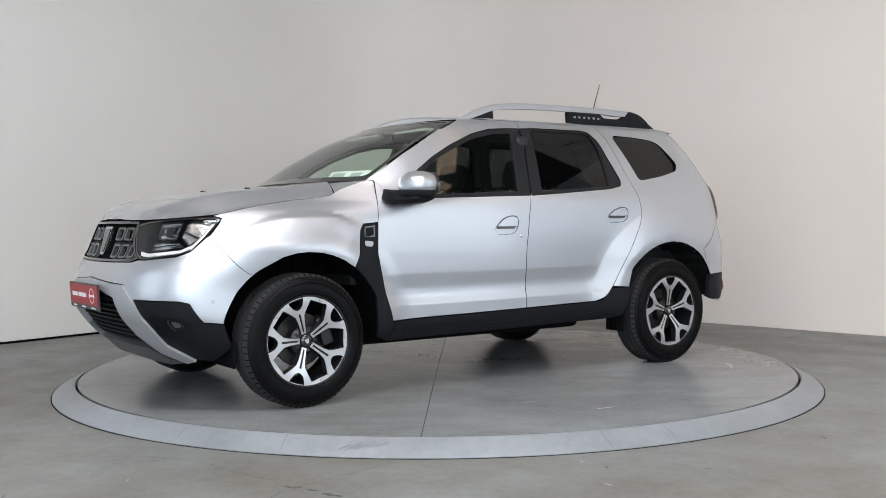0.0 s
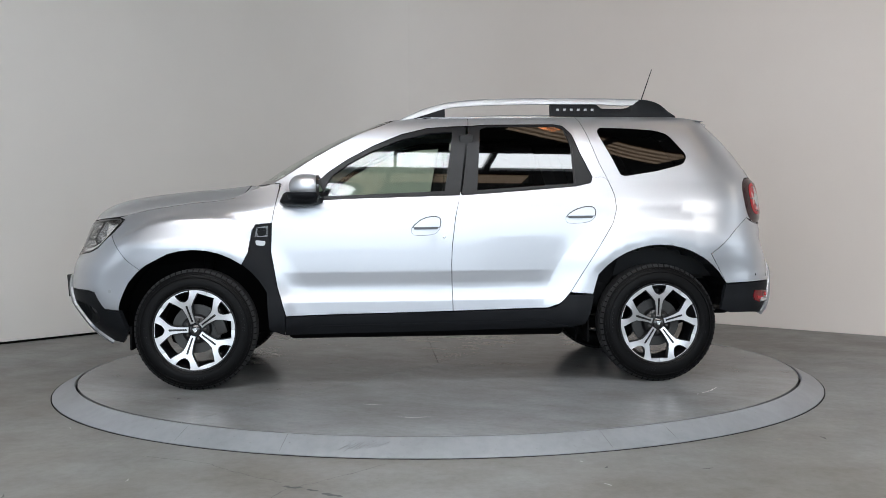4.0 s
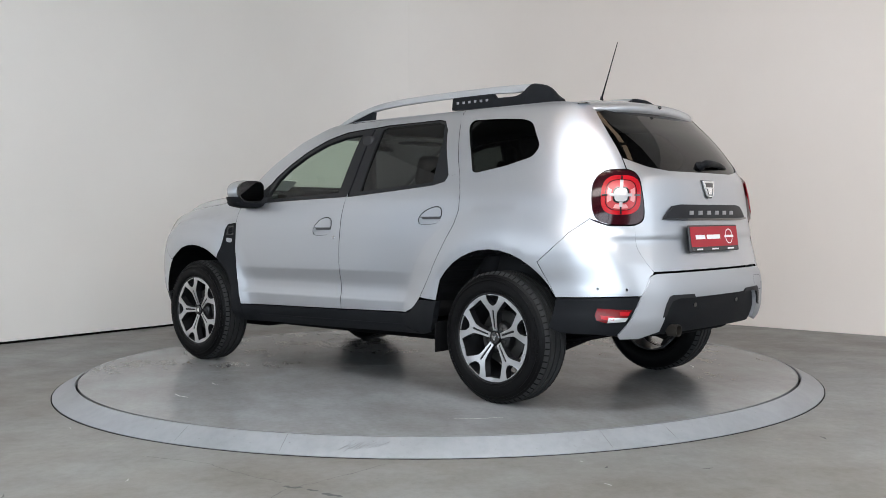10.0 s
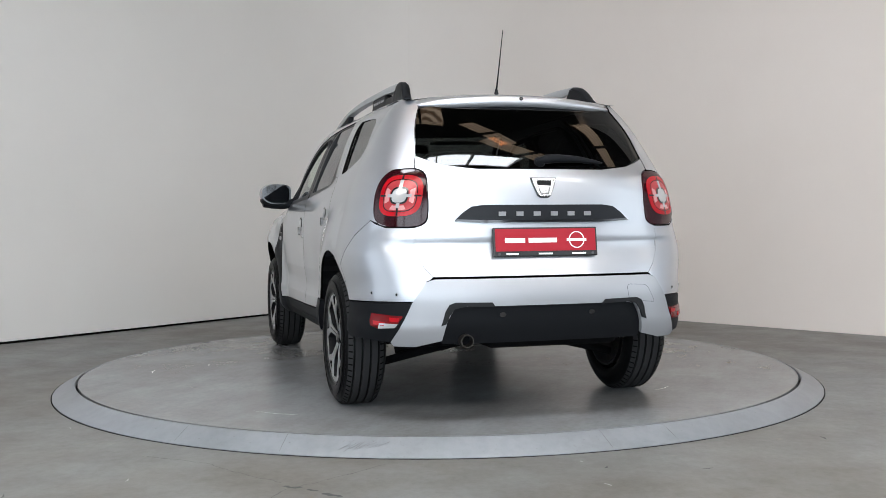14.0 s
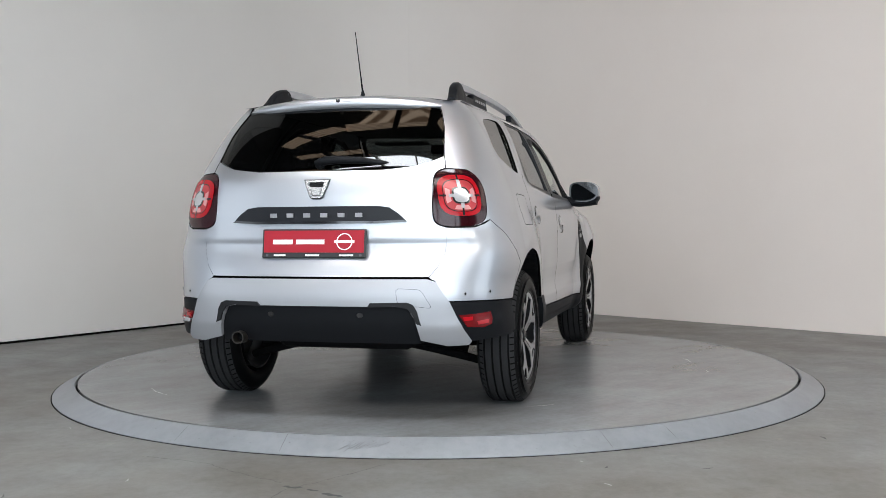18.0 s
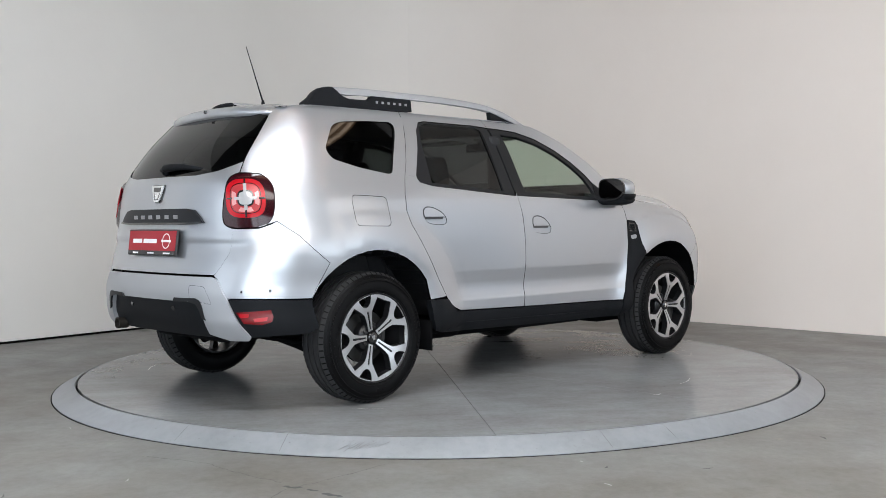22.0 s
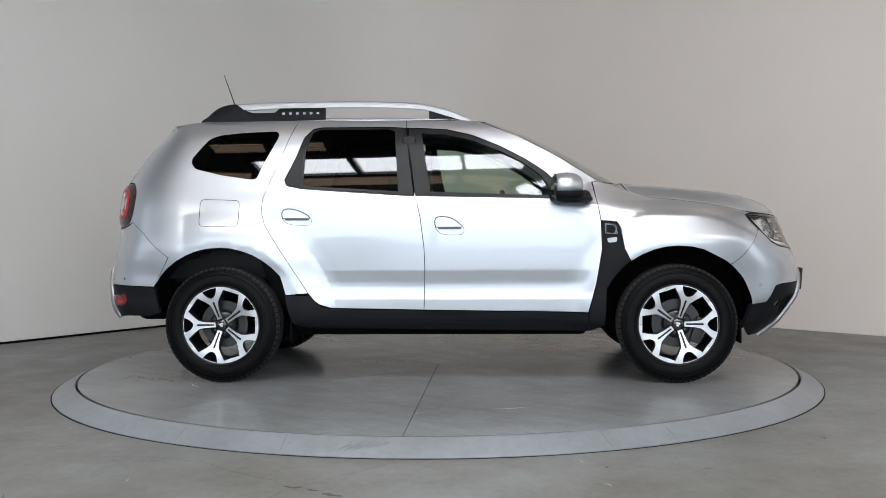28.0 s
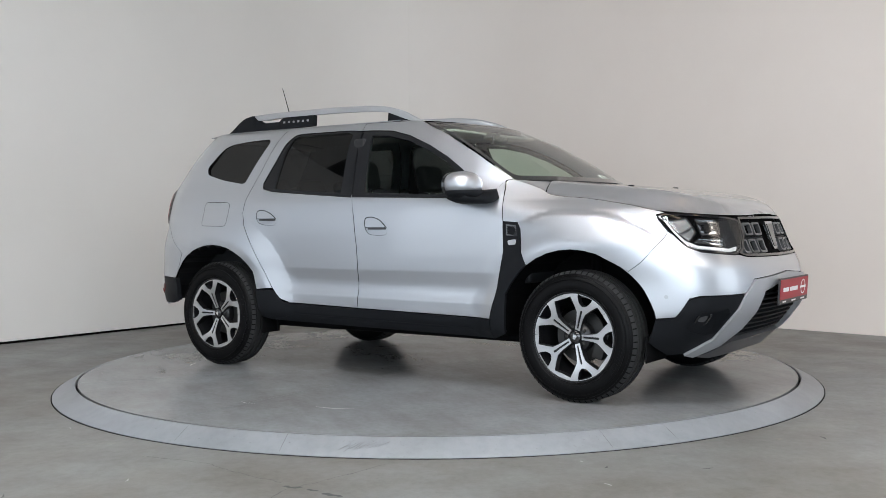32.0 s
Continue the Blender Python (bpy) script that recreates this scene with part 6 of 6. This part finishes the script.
for sg in (1, -1):
    mir = new("door_mirror")
    mir.parent = car
    cut = [(0, 0.630, -1)]
    cap = part("mirror_cap", egg(0.692, 0.926 * sg, 1.148, 0.100, 0.110, 0.072, 2.35, cut + [(2, 1.112, -1)]), SILVER, mir, "silver mirror cap")
    sharp(cap, 40)
    sharp(part("mirror_skirt", egg(0.700, 0.922 * sg, 1.112, 0.106, 0.110, 0.056, 2.5, cut + [(2, 1.114, 1)]), PLASTIC, mir, "black lower mirror shell"), 40)

    def oval(k, n=36):
        """The mirror's face: square on the inside, round on the outside."""
        o = []
        for i in range(n):
            a = 2 * math.pi * i / n
            p = 2.2 if math.cos(a) > 0 else 4.0
            r = (abs(math.cos(a)) ** p + abs(math.sin(a)) ** p) ** (-1 / p)
            o.append((sg * (0.926 + (0.104 * k - 0.001) * r * math.cos(a)), 1.146 + (0.071 * k - 0.001) * r * math.sin(a)))
        return o
    part("mirror_rim", prism(oval(1.0), 0.014, "x", 0.622), GLOSS_BLACK, mir, "", False)
    gl = part("mirror_glass", prism([(y - 0.926 * sg, z - 1.146) for y, z in oval(0.88)], 0.004, "x", -0.002), MIRROR, mir, "mirror glass with its dim reflection put in", False)
    gl.matrix_basis = pose(0.6205, 0.926 * sg, 1.146, 0, 6, -4 * sg)
    bm = bmesh.new()
    secs = []
    for y, x0, x1, z0, z1 in ((0.760, 0.560, 0.830, 1.066, 1.130), (0.815, 0.600, 0.856, 1.050, 1.112), (0.870, 0.625, 0.846, 1.042, 1.104), (0.940, 0.635, 0.800, 1.046, 1.098), (1.010, 0.645, 0.770, 1.056, 1.098)):
        secs.append([bm.verts.new((x, y * sg, z)) for x, z in ((x0, z0 + 0.012), (x0 + 0.03, z0), (x1 - 0.03, z0), (x1, z0 + 0.02), (x1 - 0.02, z1), (x0, z1))])
    for p, q in zip(secs, secs[1:]):
        for k in range(6):
            bm.faces.new((p[k], p[(k + 1) % 6], q[(k + 1) % 6], q[k]))
    bm.faces.new(secs[-1])
    bmesh.ops.recalc_face_normals(bm, faces=bm.faces)
    part("mirror_arm", bm, PLASTIC, mir, "black mirror arm")
    sheet("mirror_base", skin, X((0.60, 1.10), (0.640, 1.078), (0.735, 1.074), (0.760, 1.096), (0.72, 1.13), (0.655, 1.175), (0.635, 1.19)), PLASTIC, mir, size=0.04, off=0.003, right=sg < 0, rim=0.02)

# ---- underneath ----
under = new("underbody")
under.parent = car
part("floor_pan", soft_box(-0.86, 0.86, -0.74, 0.74, 0.305, 0.40, 0.03), LINER, under, "dark floor pan")
# unseen lower pan, added to block light under the car
part("blocker_pan", soft_box(-0.84, 0.84, -0.52, 0.52, 0.245, 0.32, 0.03), LINER, under, "dark central pan added to shade the deck")
part("rear_pan", soft_box(-2.08, -0.80, -0.43, 0.43, 0.40, 0.60, 0.05), LINER, under, "dark rear floor")
part("engine_tray", soft_box(0.80, 1.96, -0.43, 0.43, 0.270, 0.75, 0.06), LINER, under, "dark engine undertray")
part("inner_tail", soft_box(-2.03, -1.80, -0.60, 0.60, 0.50, 0.90, 0.04), LINER, under, "dark inner tail panel")
part("fuel_tank", soft_box(-1.15, -0.45, -0.62, 0.30, 0.255, 0.36, 0.04), LINER, under, "black fuel tank")
part("axle_beam", tube([(-1.30, -0.66, 0.33), (-1.28, 0, 0.34), (-1.30, 0.66, 0.33)], 0.035, 12), LINER, under, "dark axle beam")
for y in (0.58, -0.58):
    part("trailing_arm", tube([(-0.86, y * 0.92, 0.36), (-1.10, y * 0.97, 0.31), (-1.34, y, 0.33)], 0.032, 10), LINER, under)
    part("lower_link", tube([(-1.52, y * 0.35, 0.37), (-1.46, y, 0.285)], 0.022, 8), LINER, under)
    part("spring", tube([(-1.34 + 0.05 * math.cos(a), y * 0.9 + 0.05 * math.sin(a), 0.36 + 0.018 * a / math.pi) for a in np.linspace(0, 24, 120)], 0.007, 6), LINER, under)
    part("damper", tube([(-1.44, y * 0.92, 0.33), (-1.40, y * 0.86, 0.74)], 0.022, 10), TRIM_DARK, under, "grey damper")
    part("front_strut", tube([(1.33, y * 1.02, 0.36), (1.30, y * 0.9, 0.78)], 0.028, 10), LINER, under)
    part("wishbone", tube([(1.33, y * 1.08, 0.27), (1.26, y * 0.55, 0.29)], 0.026, 8), LINER, under)
part("rear_subframe", soft_box(-1.62, -1.22, -0.46, 0.46, 0.325, 0.43, 0.04), LINER, under, "dark rear subframe")
part("spare_well", soft_box(-2.00, -1.60, -0.44, 0.26, 0.335, 0.42, 0.05), LINER, under, "dark spare wheel well")
part("front_subframe", soft_box(1.05, 1.55, -0.48, 0.48, 0.215, 0.30, 0.04), LINER, under, "dark front subframe")
for sg in (1, -1):
    part("camber_link", tube([(-1.55, 0.20 * sg, 0.345), (-1.50, 0.42 * sg, 0.285), (-1.46, 0.64 * sg, 0.225)], 0.024, 10, radii=[0.034, 0.026, 0.020]), LINER, under, "dark suspension arm")
    part("stabiliser", tube([(-1.66, 0.0, 0.335), (-1.66, 0.42 * sg, 0.33), (-1.50, 0.56 * sg, 0.30)], 0.012, 8), LINER, under)
part("exhaust_pipe", tube([(0.6, 0.10, 0.27), (-0.4, 0.12, 0.265), (-1.2, 0.30, 0.36), (-1.7, 0.38, 0.40), (-1.98, 0.395, 0.405), (-2.06, 0.398, 0.396)], 0.024, 14), TAIL_STEEL, under, "grey exhaust pipe")
part("silencer", egg(-1.68, 0.22, 0.40, 0.20, 0.18, 0.075, 3.0), TAIL_STEEL, under, "grey exhaust silencer")
sharp(part("tail_pipe", revolve([(0.0, 0.026), (-0.004, 0.031), (-0.06, 0.031), (-0.06, 0.026), (0.0, 0.026)], 24, "x"), TAIL_STEEL, under, "sooty tail pipe end"), 40).location = (-2.085, 0.398, 0.396)
part("tail_pipe_bore", revolve([(-0.03, 0.0005), (-0.03, 0.0262)], 20, "x"), GAP, under).location = (-2.052, 0.398, 0.396)
for sg in (1, -1):
    part("rear_mud_flap", soft_box(-0.925, -0.915, min(0.70 * sg, 0.86 * sg), max(0.70 * sg, 0.86 * sg), 0.235, 0.40, 0.003), LINER, under, "black mud flap")
    part("front_air_flap", soft_box(1.70, 1.712, min(0.55 * sg, 0.80 * sg), max(0.55 * sg, 0.80 * sg), 0.225, 0.36, 0.003), LINER, under, "black air deflector")
    part("jack_tab", box_bm(-0.872, -0.862, min(0.76 * sg, 0.775 * sg), max(0.76 * sg, 0.775 * sg), 0.245, 0.33), LINER, under)

# ---- cabin ----
cabin = new("interior")
cabin.parent = car
sheet("headlining", roof_skin, [(0.12, 0.52), (0.22, 0.0), (0.12, -0.52), (-1.60, -0.50), (-1.60, 0.50)], CREAM, cabin, size=0.12, off=-0.035, rim=0, label="pale grey headlining")


def seat(x, y, w, back):
    """A car seat: cushion, backrest and headrest."""
    st = new("car_seat")
    st.parent = car
    part("cushion", soft_box(-0.25, 0.28, -w / 2, w / 2, 0.44, 0.62, 0.06, 3), FABRIC, st, "dark fabric seat cushion").matrix_basis = pose(x, y, 0, 0, -6, 0)
    b = part("backrest", soft_box(-0.07, 0.07, -w / 2, w / 2, 0.0, back, 0.06, 3), FABRIC, st, "dark fabric backrest")
    b.matrix_basis = pose(x - 0.24, y, 0.55, 0, -18, 0)
    return st


for y in (0.37, -0.37):
    st = seat(0.0, y, 0.50, 0.60)
    hr = part("headrest", soft_box(-0.05, 0.05, -0.125, 0.125, 0.0, 0.19, 0.045, 3), FABRIC, st, "dark headrest")
    hr.matrix_basis = pose(-0.435, y, 1.155, 0, -14, 0)
    for d in (-0.05, 0.05):
        part("headrest_post", tube([(-0.425, y + d, 1.10), (-0.44, y + d, 1.18)], 0.006, 6), CHROME, st)
st = seat(-0.80, 0.0, 1.26, 0.56)
for y in (0.38, 0.0, -0.38):
    hr = part("headrest", soft_box(-0.045, 0.045, -0.12, 0.12, 0.0, 0.15, 0.04, 3), FABRIC, st, "dark headrest")
    hr.matrix_basis = pose(-1.235, y, 1.105, 0, -12, 0)
part("parcel_shelf", soft_box(-1.95, -1.24, -0.60, 0.60, 0.99, 1.02, 0.01), CABIN, cabin, "dark luggage cover")
dash_o = [(0.98, 0.60), (0.99, 1.09), (0.90, 1.115), (0.72, 1.105), (0.58, 1.070), (0.54, 0.98), (0.60, 0.80), (0.66, 0.60)]
rounded(part("dashboard", prism(dash_o, 1.38, "y", -0.69), CABIN, cabin, "charcoal dashboard"), 0.02, 3)
part("instrument_hood", egg(0.60, -0.37, 1.095, 0.11, 0.20, 0.045, 2.4), CABIN, cabin, "instrument hood")
part("centre_screen", soft_box(0.545, 0.565, -0.13, 0.13, 0.90, 1.05, 0.01), GLOSS_BLACK, cabin, "black centre screen")
wheel_ob = part("steering_wheel", tube([(0.0, 0.178 * math.cos(a), 0.178 * math.sin(a)) for a in np.linspace(0, 2 * math.pi, 40, endpoint=False)], 0.016, 10, True), CABIN, car, "black steering wheel")
wheel_ob.matrix_basis = pose(0.40, -0.37, 0.965, 0, -24, 0)
part("wheel_boss", egg(0, 0, 0, 0.03, 0.07, 0.06), CABIN, wheel_ob)
for a in (90, 210, 330):
    part("wheel_spoke", tube([(0, 0, 0), (0, 0.17 * math.sin(radians(a)), 0.17 * math.cos(radians(a)))], 0.012, 6), CABIN, wheel_ob)
mirror_in = part("inner_mirror", soft_box(-0.012, 0.012, -0.12, 0.12, -0.032, 0.032, 0.01), GLOSS_BLACK, cabin, "black inner mirror")
mirror_in.matrix_basis = pose(0.36, 0.0, 1.455, 0, 12, 10)
part("mirror_stalk", tube([(0.34, 0, 1.47), (0.36, 0, 1.515)], 0.010, 6), GLOSS_BLACK, cabin)
for sg in (1, -1):
    part("pillar_trim", soft_box(-0.27, -0.185, min(0.66 * sg, 0.70 * sg), max(0.66 * sg, 0.70 * sg), 1.05, 1.46, 0.015), CABIN, cabin, "dark inner pillar trim")
    part("door_card", soft_box(-0.80, 0.80, min(0.70 * sg, 0.755 * sg), max(0.70 * sg, 0.755 * sg), 0.42, 1.075, 0.02), CABIN, cabin, "dark door lining")
    part("rear_lining", soft_box(-1.90, -0.86, min(0.56 * sg, 0.60 * sg), max(0.56 * sg, 0.60 * sg), 0.60, 1.16, 0.02), CABIN, cabin, "dark luggage lining")
    part("sun_visor", soft_box(0.22, 0.40, min(0.12 * sg, 0.48 * sg), max(0.12 * sg, 0.48 * sg), 1.490, 1.508, 0.008), CREAM, cabin, "pale sun visor").matrix_basis = pose(-0.06, 0, -0.005, 0, 0, 0)
# printed card behind the windscreen; it rides along with the car
card = part("windscreen_card", soft_box(-0.003, 0.003, -0.15, 0.15, -0.052, 0.052, 0.002), WHITE_PRINT, None, "white printed card standing behind the windscreen", False)
tagged(card, category="card")
for y0, y1, z0, z1 in ((-0.12, -0.03, -0.03, 0.03), (0.02, 0.10, -0.03, 0.03), (-0.13, 0.13, -0.044, -0.038)):
    part("print_bar", box_bm(0.003, 0.0045, y0, y1, z0, z1), PRINT_GREY, card, "grey print on the card", False)
CARD_IN_CAR = pose(0.880, 0.485, 1.203, 0, -52, 17)


def motions():
    """The deck turns clockwise at a steady pace, and the car rides on it."""
    rows_d, rows_c = [], []
    for i in range(0, 33):
        t = float(i)
        a = 215.2805 - 7.8092 * t - 0.6499 * ((t - 16) / 16) ** 2
        rows_d.append((t, pose(0, 0, 0, 0, 0, a - 214.6306)))
        rows_c.append((t, pose(0, 0, 0, 0, 0, a) @ pose(0.1025, 0.0452, 0)))
    walk(card, [(t, p @ CARD_IN_CAR) for t, p in rows_c])
    walk(deck, rows_d)
    walk(car, rows_c)


motions()
